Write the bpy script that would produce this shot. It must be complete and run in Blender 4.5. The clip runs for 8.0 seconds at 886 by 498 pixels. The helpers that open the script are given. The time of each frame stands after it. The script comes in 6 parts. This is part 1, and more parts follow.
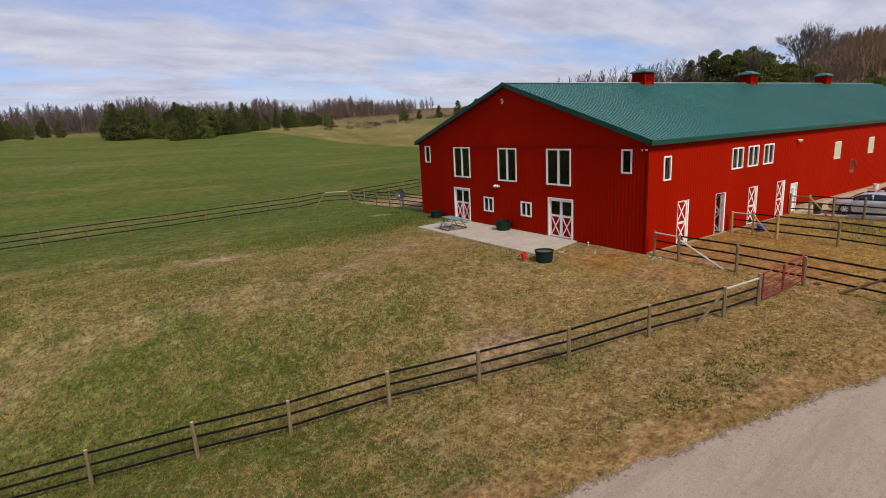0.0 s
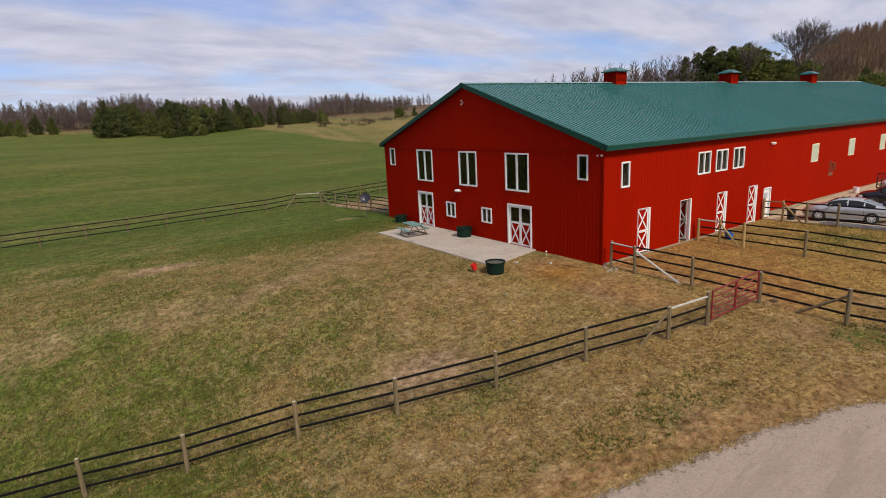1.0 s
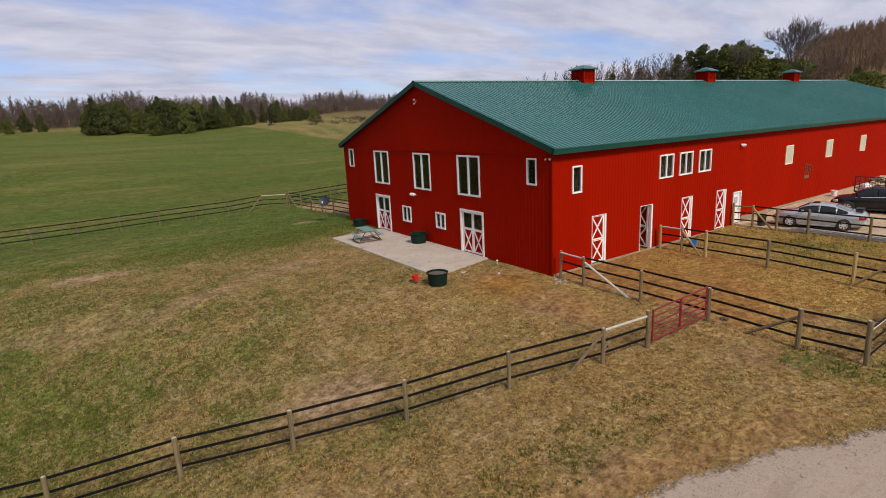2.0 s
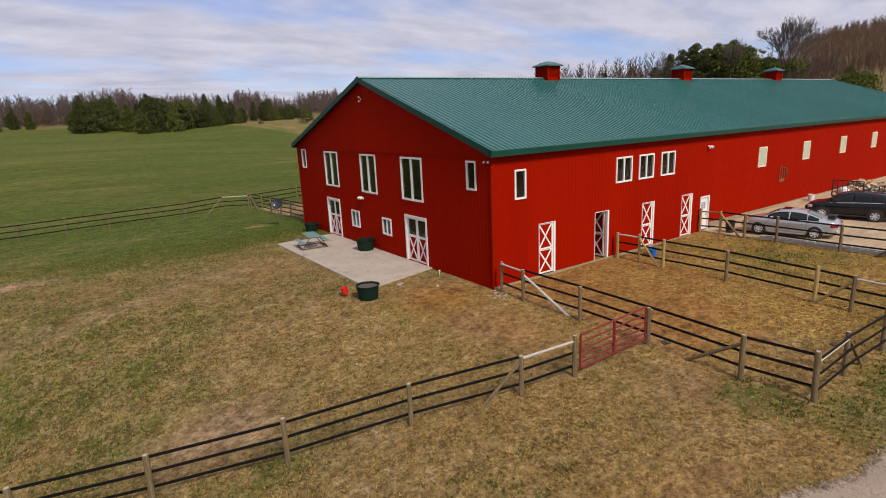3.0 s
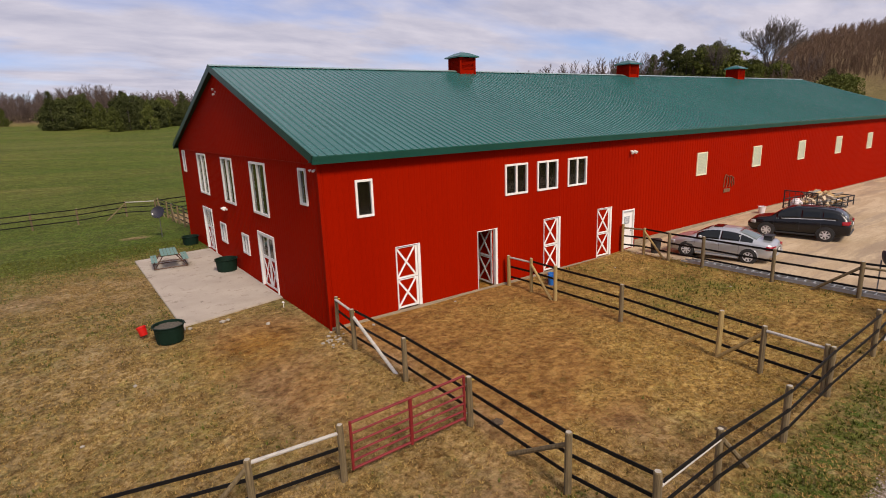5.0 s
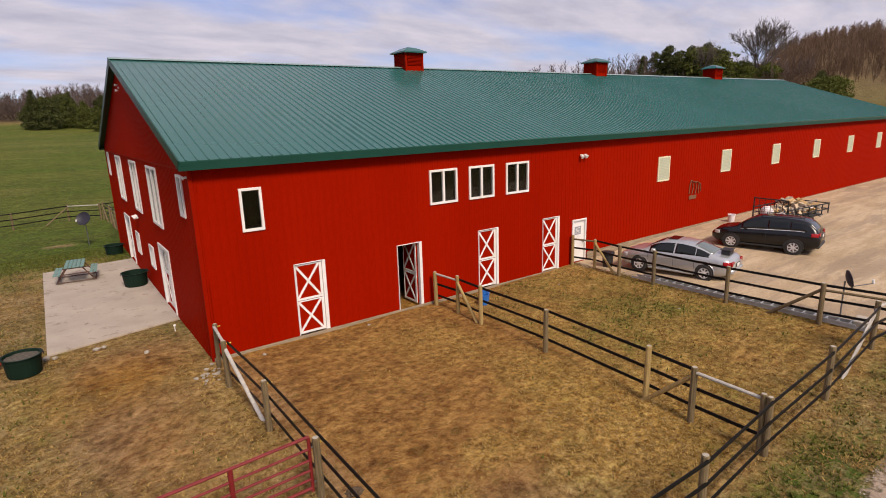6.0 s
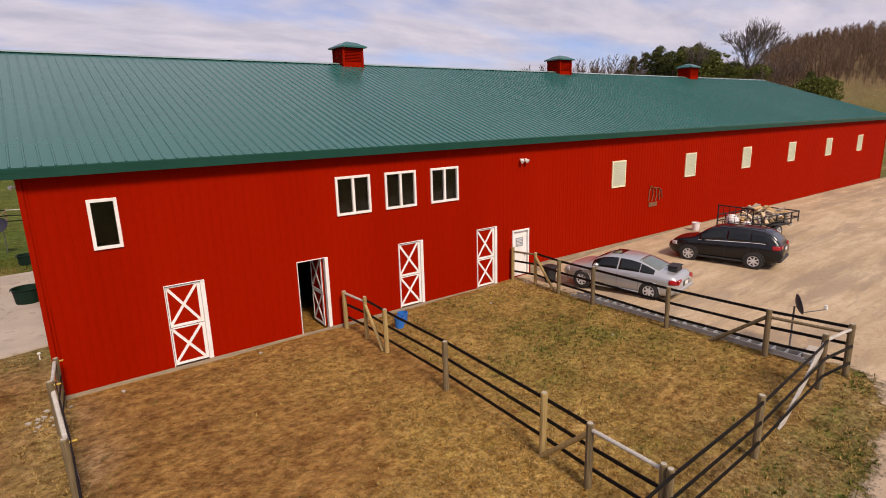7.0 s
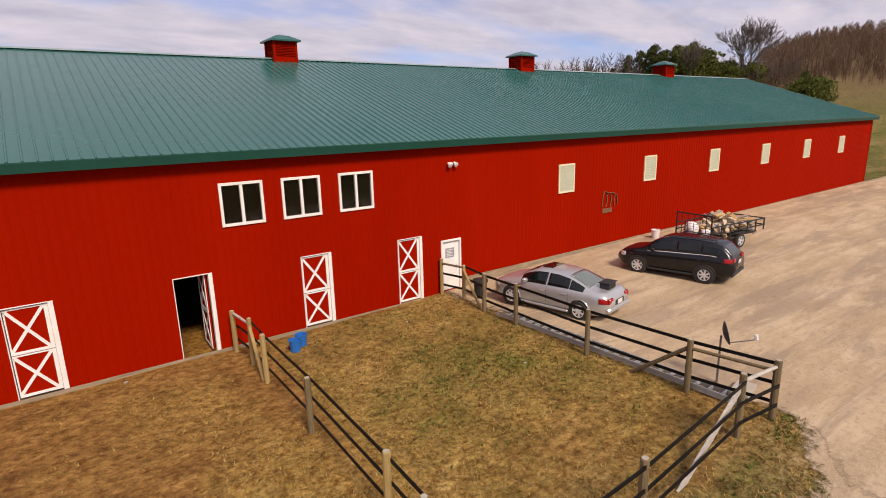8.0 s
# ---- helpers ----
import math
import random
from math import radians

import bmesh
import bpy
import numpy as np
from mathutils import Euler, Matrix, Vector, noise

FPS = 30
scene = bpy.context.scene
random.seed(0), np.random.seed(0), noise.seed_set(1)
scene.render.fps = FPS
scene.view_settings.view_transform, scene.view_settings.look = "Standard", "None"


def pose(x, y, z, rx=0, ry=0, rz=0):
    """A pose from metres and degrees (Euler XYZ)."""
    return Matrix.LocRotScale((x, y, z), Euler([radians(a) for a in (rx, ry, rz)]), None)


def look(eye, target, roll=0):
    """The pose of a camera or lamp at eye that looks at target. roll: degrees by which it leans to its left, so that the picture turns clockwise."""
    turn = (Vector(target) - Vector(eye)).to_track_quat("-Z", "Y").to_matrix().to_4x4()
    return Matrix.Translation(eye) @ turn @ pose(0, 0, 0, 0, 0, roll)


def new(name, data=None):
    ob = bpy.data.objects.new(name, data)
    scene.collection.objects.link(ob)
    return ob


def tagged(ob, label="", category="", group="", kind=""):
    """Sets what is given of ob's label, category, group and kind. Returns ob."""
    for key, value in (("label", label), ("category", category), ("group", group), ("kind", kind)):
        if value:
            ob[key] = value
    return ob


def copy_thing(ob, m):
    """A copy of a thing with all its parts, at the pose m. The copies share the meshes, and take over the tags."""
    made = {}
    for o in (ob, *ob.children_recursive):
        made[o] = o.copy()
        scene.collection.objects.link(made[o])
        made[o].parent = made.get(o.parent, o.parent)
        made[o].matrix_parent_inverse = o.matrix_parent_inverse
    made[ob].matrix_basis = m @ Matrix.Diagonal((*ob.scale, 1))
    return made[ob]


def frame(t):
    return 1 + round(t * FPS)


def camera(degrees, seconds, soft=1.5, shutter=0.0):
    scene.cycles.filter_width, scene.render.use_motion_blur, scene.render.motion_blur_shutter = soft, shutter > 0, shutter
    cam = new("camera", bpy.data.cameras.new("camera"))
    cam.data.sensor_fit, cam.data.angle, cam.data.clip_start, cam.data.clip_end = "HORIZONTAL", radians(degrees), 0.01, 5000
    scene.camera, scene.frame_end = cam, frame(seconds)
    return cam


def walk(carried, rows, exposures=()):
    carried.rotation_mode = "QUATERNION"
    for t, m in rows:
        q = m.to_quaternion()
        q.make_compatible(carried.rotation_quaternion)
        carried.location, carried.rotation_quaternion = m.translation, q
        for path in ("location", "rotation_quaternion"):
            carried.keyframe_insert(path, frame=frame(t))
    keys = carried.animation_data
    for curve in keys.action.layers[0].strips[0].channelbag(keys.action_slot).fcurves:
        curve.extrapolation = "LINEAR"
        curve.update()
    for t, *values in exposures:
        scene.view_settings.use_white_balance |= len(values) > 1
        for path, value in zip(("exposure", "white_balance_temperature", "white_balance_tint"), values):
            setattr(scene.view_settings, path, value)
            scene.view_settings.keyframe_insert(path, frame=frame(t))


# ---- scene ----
cam = camera(78.00, 8.0, soft=1.0)
PATH = [
    (0, (4.425, -0.549, 6.879), (5.5208, 1.0649, 6.4378), -2.88),
    (0.5, (5.929, -0.683, 7.026), (7.0219, 0.9312, 6.5776), -2.91),
    (1, (7.448, -0.781, 7.106), (8.5414, 0.8309, 6.6523), -2.90),
    (1.5, (9.008, -0.835, 7.132), (10.1040, 0.7741, 6.6738), -2.86),
    (3, (14.034, -0.705, 6.994), (15.1404, 0.8945, 6.5282), -2.59),
    (3.5, (15.815, -0.575, 6.909), (16.9253, 1.0220, 6.4427), -2.46),
    (4, (17.630, -0.414, 6.819), (18.7444, 1.1800, 6.3527), -2.33),
    (4.5, (19.462, -0.234, 6.731), (20.5817, 1.3566, 6.2651), -2.20),
    (6, (24.908, 0.275, 6.523), (26.0472, 1.8529, 6.0608), -1.83),
    (6.5, (26.670, 0.380, 6.480), (27.8152, 1.9528, 6.0189), -1.72),
    (7, (28.400, 0.422, 6.450), (29.5503, 1.9916, 5.9884), -1.63),
    (7.5, (30.108, 0.385, 6.428), (31.2604, 1.9525, 5.9654), -1.53),
    (8, (31.815, 0.250, 6.410), (32.9638, 1.8197, 5.9433), -1.43),
]
walk(cam, [(t, look(eye, target, roll)) for t, eye, target, roll in PATH],
     exposures=[(0.0, 0.0, 6500, 10), (3.0, 0.0, 6650, 12), (6.0, 0.03, 7050, 17), (8.0, 0.06, 7200, 19)])

# ---- world, sun ----
SUN_AZ, SUN_EL = radians(-96), radians(45)      # direction to the sun, from +x anticlockwise
world = bpy.data.worlds.new("world")
scene.world = world
world.use_nodes = True
wn, wl = world.node_tree.nodes, world.node_tree.links
wn.clear()


def wnode(kind, **values):
    n = wn.new(kind)
    for k, v in values.items():
        n.inputs[k].default_value = v
    return n


sky = wn.new("ShaderNodeTexSky")
sky.sky_type, sky.sun_disc = "NISHITA", False
sky.sun_elevation, sky.sun_rotation = SUN_EL, radians(90) - SUN_AZ
sky.altitude, sky.air_density, sky.dust_density, sky.ozone_density = 200, 1.0, 0.25, 3.5
coords = wn.new("ShaderNodeTexCoord")
split = wn.new("ShaderNodeSeparateXYZ")
wl.new(coords.outputs["Generated"], split.inputs[0])
# cloud layer seen in perspective: direction divided by its height
rise = wn.new("ShaderNodeMath"); rise.operation = "MAXIMUM"; rise.inputs[1].default_value = 0.0
wl.new(split.outputs["Z"], rise.inputs[0])
lift = wn.new("ShaderNodeMath"); lift.operation = "ADD"; lift.inputs[1].default_value = 0.16
wl.new(rise.outputs[0], lift.inputs[0])
flat = wn.new("ShaderNodeVectorMath"); flat.operation = "DIVIDE"
wl.new(coords.outputs["Generated"], flat.inputs[0])
wl.new(lift.outputs[0], flat.inputs[1])
turn = wn.new("ShaderNodeMapping")
turn.inputs["Rotation"].default_value = (0, 0, radians(-35))
turn.inputs["Scale"].default_value = (0.75, 1.35, 0.0)
turn.inputs["Location"].default_value = (0.35, 1.1, 0)
wl.new(flat.outputs[0], turn.inputs[0])
cl = wnode("ShaderNodeTexNoise", Scale=1.0, Detail=8, Roughness=0.52, Distortion=0.2)
wl.new(turn.outputs[0], cl.inputs["Vector"])
cover = wn.new("ShaderNodeValToRGB")
cover.color_ramp.elements[0].position, cover.color_ramp.elements[1].position = 0.29, 0.535
wl.new(cl.outputs["Fac"], cover.inputs[0])
body2 = wnode("ShaderNodeTexNoise", Scale=2.6, Detail=8, Roughness=0.6, Distortion=0.2)
wl.new(turn.outputs[0], body2.inputs["Vector"])
shade = wn.new("ShaderNodeValToRGB")
shade.color_ramp.elements[0].position, shade.color_ramp.elements[1].position = 0.3, 0.7
shade.color_ramp.elements[0].color = (4.5, 4.75, 6.1, 1)
shade.color_ramp.elements[1].color = (6.65, 6.72, 7.8, 1)
wl.new(body2.outputs["Fac"], shade.inputs[0])
both = wn.new("ShaderNodeMix"); both.data_type = "RGBA"
wl.new(cover.outputs[0], both.inputs["Factor"])
tone = wn.new("ShaderNodeMix"); tone.data_type, tone.blend_type = "RGBA", "MULTIPLY"
tone.inputs["Factor"].default_value = 1.0
tone.inputs["B"].default_value = (0.86, 0.9, 1.2, 1)
wl.new(sky.outputs[0], tone.inputs["A"])
wl.new(tone.outputs["Result"], both.inputs["A"])
wl.new(shade.outputs[0], both.inputs["B"])
back = wn.new("ShaderNodeBackground")
back.inputs["Strength"].default_value = 0.1
wl.new(both.outputs["Result"], back.inputs[0])
wout = wn.new("ShaderNodeOutputWorld")
wl.new(back.outputs[0], wout.inputs[0])

sun = new("sun", bpy.data.lights.new("sun", "SUN"))
sun.data.energy, sun.data.angle, sun.data.color = 3.7, radians(14), (1.0, 0.92, 0.79)
to_sun = Vector((math.cos(SUN_AZ) * math.cos(SUN_EL), math.sin(SUN_AZ) * math.cos(SUN_EL), math.sin(SUN_EL)))
sun.matrix_basis = look(to_sun * 80 + Vector((40, 10, 0)), (40, 10, 0))
scene.view_settings.exposure = 0.0


# ---- materials ----
class Nodes:
    """A node material under construction."""

    def __init__(self, name, **values):
        self.mat = bpy.data.materials.new(name)
        self.mat.use_nodes = True
        self.tree = self.mat.node_tree
        self.bsdf = self.tree.nodes["Principled BSDF"]
        for k, v in values.items():
            self.bsdf.inputs[k.replace("_", " ")].default_value = v
        self.pos = self.add("ShaderNodeTexCoord").outputs["Object"]

    def add(self, kind, **values):
        n = self.tree.nodes.new(kind)
        for k, v in values.items():
            n.inputs[k].default_value = v
        return n

    def link(self, a, b):
        self.tree.links.new(a, b)

    def noise(self, scale, detail=4.0, rough=0.55, stretch=None, distortion=0.0):
        n = self.add("ShaderNodeTexNoise", Scale=scale, Detail=detail, Roughness=rough, Distortion=distortion)
        src = self.pos
        if stretch:
            m = self.add("ShaderNodeMapping", Scale=stretch)
            self.link(src, m.inputs[0])
            src = m.outputs[0]
        self.link(src, n.inputs["Vector"])
        return n.outputs["Fac"]

    def ramp(self, fac, *stops):
        n = self.add("ShaderNodeValToRGB")
        r = n.color_ramp
        while len(r.elements) < len(stops):
            r.elements.new(0.5)
        for e, (p, c) in zip(r.elements, stops):
            e.position, e.color = p, (*c, 1) if len(c) == 3 else (c[0],) * 3 + (1,)
        self.link(fac, n.inputs[0])
        return n.outputs[0]

    def mix(self, fac, a, b, how="MIX"):
        n = self.add("ShaderNodeMix")
        n.data_type, n.blend_type = "RGBA", how
        for sock, v in (("Factor", fac), ("A", a), ("B", b)):
            if isinstance(v, (int, float)):
                n.inputs[sock].default_value = v
            elif isinstance(v, tuple):
                n.inputs[sock].default_value = (*v, 1)
            else:
                self.link(v, n.inputs[sock])
        return n.outputs["Result"]

    def attr(self, name):
        n = self.add("ShaderNodeAttribute")
        n.attribute_name = name
        return n.outputs["Fac"]

    def random(self):
        return self.add("ShaderNodeObjectInfo").outputs["Random"]

    def island(self):
        return self.add("ShaderNodeNewGeometry").outputs["Random Per Island"]

    def color(self, c):
        self.link(c, self.bsdf.inputs["Base Color"])
        return self

    def rough(self, r):
        self.link(r, self.bsdf.inputs["Roughness"])
        return self

    def bump(self, h, strength=0.3, distance=0.02):
        n = self.add("ShaderNodeBump", Strength=strength, Distance=distance)
        self.link(h, n.inputs["Height"])
        self.link(n.outputs[0], self.bsdf.inputs["Normal"])
        return self


def painted(name, a, b, rough=0.45, scale=1.5, metal=0.0, streak=None, coat=0.0, spec=0.5, grain=1.0):
    """Paint or plastic in two close tones, with faint grain."""
    n = Nodes(name, Roughness=rough, Metallic=metal, Coat_Weight=coat, Specular_IOR_Level=spec)
    big = n.noise(scale, 5, 0.6, streak)
    fine = n.noise(scale * 14, 3, 0.6)
    c = n.mix(n.ramp(big, (0.3, (0.0,)), (0.7, (1.0,))), a, b)
    c = n.mix(0.25 * grain, c, n.mix(fine, (0.35, 0.35, 0.35), (0.75, 0.75, 0.75)), "SOFT_LIGHT")
    n.color(c)
    n.rough(n.ramp(fine, (0.2, (max(rough - 0.08 * grain, 0.02),)), (0.8, (min(rough + 0.1 * grain, 1),))))
    if grain > 0.3:
        n.bump(fine, 0.08, 0.004)
    return n.mat


def weathered(name, dark, pale, scale=9.0, axis=(1, 1, 0.06)):
    """Weathered wood with grain along its length."""
    n = Nodes(name, Roughness=0.85)
    grain = n.noise(scale * 3, 6, 0.65, axis)
    patch = n.noise(scale * 0.35, 3, 0.5)
    c = n.mix(n.ramp(grain, (0.35, (0.0,)), (0.68, (1.0,))), dark, pale)
    c = n.mix(n.ramp(patch, (0.35, (0.0,)), (0.75, (0.6,))), c, tuple(v * 0.6 for v in pale))
    c = n.mix(0.5, c, n.ramp(n.random(), (0, (0.35,)), (1, (0.68,))), "SOFT_LIGHT")
    n.color(c).bump(grain, 0.4, 0.006)
    return n.mat


RED = painted("red siding", (0.29, 0.0078, 0.0004), (0.25, 0.006, 0.0004), 0.6, 0.35, streak=(1, 1, 0.12), spec=0.02)
RED_TRIM = painted("red trim", (0.275, 0.0075, 0.0005), (0.235, 0.006, 0.0005), 0.6, spec=0.03)
GREEN_ROOF = painted("green roof sheet", (0.013, 0.092, 0.079), (0.019, 0.108, 0.094), 0.22, 0.25, streak=(1, 0.15, 1), grain=0.45)
GREEN_TRIM = painted("green trim", (0.004, 0.043, 0.029), (0.006, 0.052, 0.036), 0.42, spec=0.2)
WHITE = painted("white paint", (0.82, 0.8, 0.77), (0.7, 0.68, 0.64), 0.45, 2.0)
CREAM = painted("cream louvre", (0.74, 0.68, 0.46), (0.66, 0.6, 0.4), 0.55, 2.0)
BLACK = painted("black rail", (0.004, 0.004, 0.005), (0.009, 0.008, 0.008), 0.5, 3.0, spec=0.2)
GATE_RED = painted("red gate paint", (0.15, 0.008, 0.01), (0.21, 0.02, 0.02), 0.45, 4.0)
DARK_ROOM = painted("stable boards", (0.022, 0.016, 0.012), (0.014, 0.01, 0.008), 0.9, 3.0)
POST = weathered("post wood", (0.085, 0.06, 0.028), (0.235, 0.17, 0.085))
POST_NEW = weathered("newer post wood", (0.24, 0.155, 0.05), (0.44, 0.31, 0.12))
BOARD = weathered("grey board", (0.33, 0.3, 0.26), (0.56, 0.53, 0.48), 7.0, (0.2, 1, 1))
CONCRETE = painted("concrete slab", (0.42, 0.37, 0.31), (0.33, 0.29, 0.24), 0.85, 0.8)
GRADE = weathered("grade board", (0.22, 0.16, 0.1), (0.4, 0.31, 0.21), 5.0, (0.1, 1, 1))

n = Nodes("window glass", Roughness=0.03, IOR=1.45, Transmission_Weight=1.0)
n.bsdf.inputs["Base Color"].default_value = (0.42, 0.47, 0.45, 1)
n.bump(n.noise(1.6, 2), 0.02, 0.01)
GLASS = n.mat


# ---- mesh helpers ----
def thing(name, label, category, at=(0, 0, 0), turn_z=0.0, group="", kind=""):
    ob = new(name)
    ob.empty_display_size = 0.2
    ob.matrix_basis = pose(*at, 0, 0, turn_z)
    return tagged(ob, label, category, group, kind)


def part(name, bm, material, parent, label="", smooth=False):
    """Links a bmesh, or a tuple of vertices and faces, as one mesh under a thing or under a part."""
    me = bpy.data.meshes.new(name)
    if isinstance(bm, tuple):
        me.from_pydata([tuple(v) for v in bm[0]], [], bm[1])
    else:
        bm.to_mesh(me)
        bm.free()
    if smooth:
        me.shade_smooth()
    me.materials.append(material)
    ob = new(name, me)
    if parent is not None:
        ob.parent = parent
    if label:
        ob["label"] = label
    return ob


def again(ob, m, parent):
    """A further piece on the mesh of an earlier one."""
    o = new(ob.name.split(".")[0], ob.data)
    o.parent = parent
    o.matrix_basis = m
    return o


def setting(name, bm, material, label, category):
    return tagged(part(name, bm, material, None), label, category, kind="structure")


def box(bm, x0, x1, y0, y1, z0, z1, bevel=0.0, m=None):
    r = bmesh.ops.create_cube(bm, size=1.0)
    vs = r["verts"]
    for v in vs:
        v.co = Vector((x0 + (v.co.x + 0.5) * (x1 - x0), y0 + (v.co.y + 0.5) * (y1 - y0), z0 + (v.co.z + 0.5) * (z1 - z0)))
    if bevel:
        es = list({e for v in vs for e in v.link_edges})
        res = bmesh.ops.bevel(bm, geom=es, offset=bevel, segments=1, affect="EDGES")
        vs = list({v for f in res["faces"] for v in f.verts} | {v for v in vs if v.is_valid})
    if m is not None:
        for v in vs:
            v.co = m @ v.co
    return bm


def boxed(*a, **k):
    return box(bmesh.new(), *a, **k)


def between(a, b):
    """A pose at a whose z axis points to b, and the distance."""
    a, b = Vector(a), Vector(b)
    d = b - a
    q = d.to_track_quat("Z", "Y")
    return Matrix.Translation(a) @ q.to_matrix().to_4x4(), d.length


def rod(bm, a, b, r0, r1=None, sides=8, caps=True):
    m, h = between(a, b)
    r1 = r0 if r1 is None else r1
    bmesh.ops.create_cone(bm, cap_ends=caps, segments=sides, radius1=r0, radius2=r1, depth=h, matrix=m @ Matrix.Translation((0, 0, h / 2)))
    return bm


def plank(bm, a, b, w, t, bevel=0.004):
    """A board from a to b, w high and t thick."""
    a, b = Vector(a), Vector(b)
    d = (b - a)
    x = d.normalized()
    y = Vector((0, 0, 1)).cross(x)
    y = y.normalized() if y.length > 1e-4 else Vector((0, 1, 0))
    z = x.cross(y)
    m = Matrix((x, y, z)).transposed().to_4x4()
    m.translation = a
    return box(bm, 0, d.length, -t / 2, t / 2, -w / 2, w / 2, bevel, m)


def turned(bm, rings, sides=20, m=None):
    """A turned form: rings of (radius, z)."""
    m = m or Matrix()
    loops = []
    for r, z in rings:
        loops.append([bm.verts.new(m @ Vector((r * math.cos(2 * math.pi * i / sides), r * math.sin(2 * math.pi * i / sides), z))) for i in range(sides)])
    for a, b in zip(loops, loops[1:]):
        for i in range(sides):
            bm.faces.new((a[i], a[(i + 1) % sides], b[(i + 1) % sides], b[i]))
    bm.faces.new(loops[0][::-1])
    bm.faces.new(loops[-1])
    return bm


def sstep(a, b, v):
    t = min(1.0, max(0.0, (v - a) / (b - a)))
    return t * t * (3 - 2 * t)


# ---- the lie of the land ----
def ground(x, y):
    fall = min(max(29.0 - x, 0.0), 31.0)
    z = -(0.075 * fall + 0.0022 * fall * fall) * (1 - sstep(9 + (26 - x) * 0.4, 21 + (26 - x) * 0.4, y))
    z -= 0.16 * (1 - sstep(5, 11, y)) * sstep(24, 28, x) * (1 - sstep(34, 40, x))
    z += 0.3 * sstep(36, 46, x) * (1 - 0.6 * sstep(10, 16, y) * (1 - sstep(44, 50, x))) * (1 - sstep(30, 60, y)) + 0.14 * sstep(46, 56, x) * (1 - sstep(30, 60, y))
    z -= 0.45 * sstep(38, 50, y)
    far = max(0.0, y - 56)
    z += 0.036 * far * sstep(0, 90, far) + 0.9 * math.sin(x / 37 + y / 61) * sstep(60, 130, y) + 0.5 * math.sin(x / 15 - y / 23) * sstep(60, 130, y)
    z += 35.8 * math.exp(-(x - 430) ** 2 / (2 * 135 ** 2) - (y - 81) ** 2 / (2 * 80 ** 2)) * sstep(88, 170, x)
    z += 6 * sstep(150, 420, x) * sstep(40, 160, y) + 2.6 * sstep(110, 190, x) * sstep(30, 80, y)
    if 0 < x < 60 and 0 < y < 60:
        z += 0.05 * noise.noise(Vector((x * 0.35, y * 0.35, 0))) * (1 - sstep(40, 44, x))
    z -= 0.13 * math.exp(-((x - 53) ** 2 / 40 + (y - 9.5) ** 2 / 30))
    if 23.5 < x < 28.6 and 19 < y < 32.6:
        z = min(z, -0.03)
    return z


def lot_edge(y):
    return 43.28 + 0.4 * math.exp(-((y - 4.6) / 1.3) ** 2) * sstep(2.8, 3.6, y) - 0.35 * sstep(3.9, 3.2, y) + 0.08 * noise.noise(Vector((y * 1.9, 4, 2)))


def road_edge(x):
    return 2.8 + 0.315 * max(0.0, 26 - x) + 0.1 * noise.noise(Vector((x * 0.4, 3, 1)))


# ---- ground, road, lot ----
def spread(lo, hi, near_lo, near_hi, step, grow):
    """Grid lines: even between near_lo and near_hi, wider and wider beyond."""
    lines = list(np.arange(near_lo, near_hi + 1e-6, step))
    s, v = step, near_hi
    while v < hi:
        s *= grow
        v += s
        lines.append(v)
    s, v = step, near_lo
    while v > lo:
        s *= grow
        v -= s
        lines.insert(0, v)
    return [float(q) for q in lines]


def fbm(x, y, scale, seed=0.0, octaves=4):
    return 0.5 + 0.5 * noise.fractal(Vector((x * scale, y * scale, seed)), 0.9, 2.1, octaves)


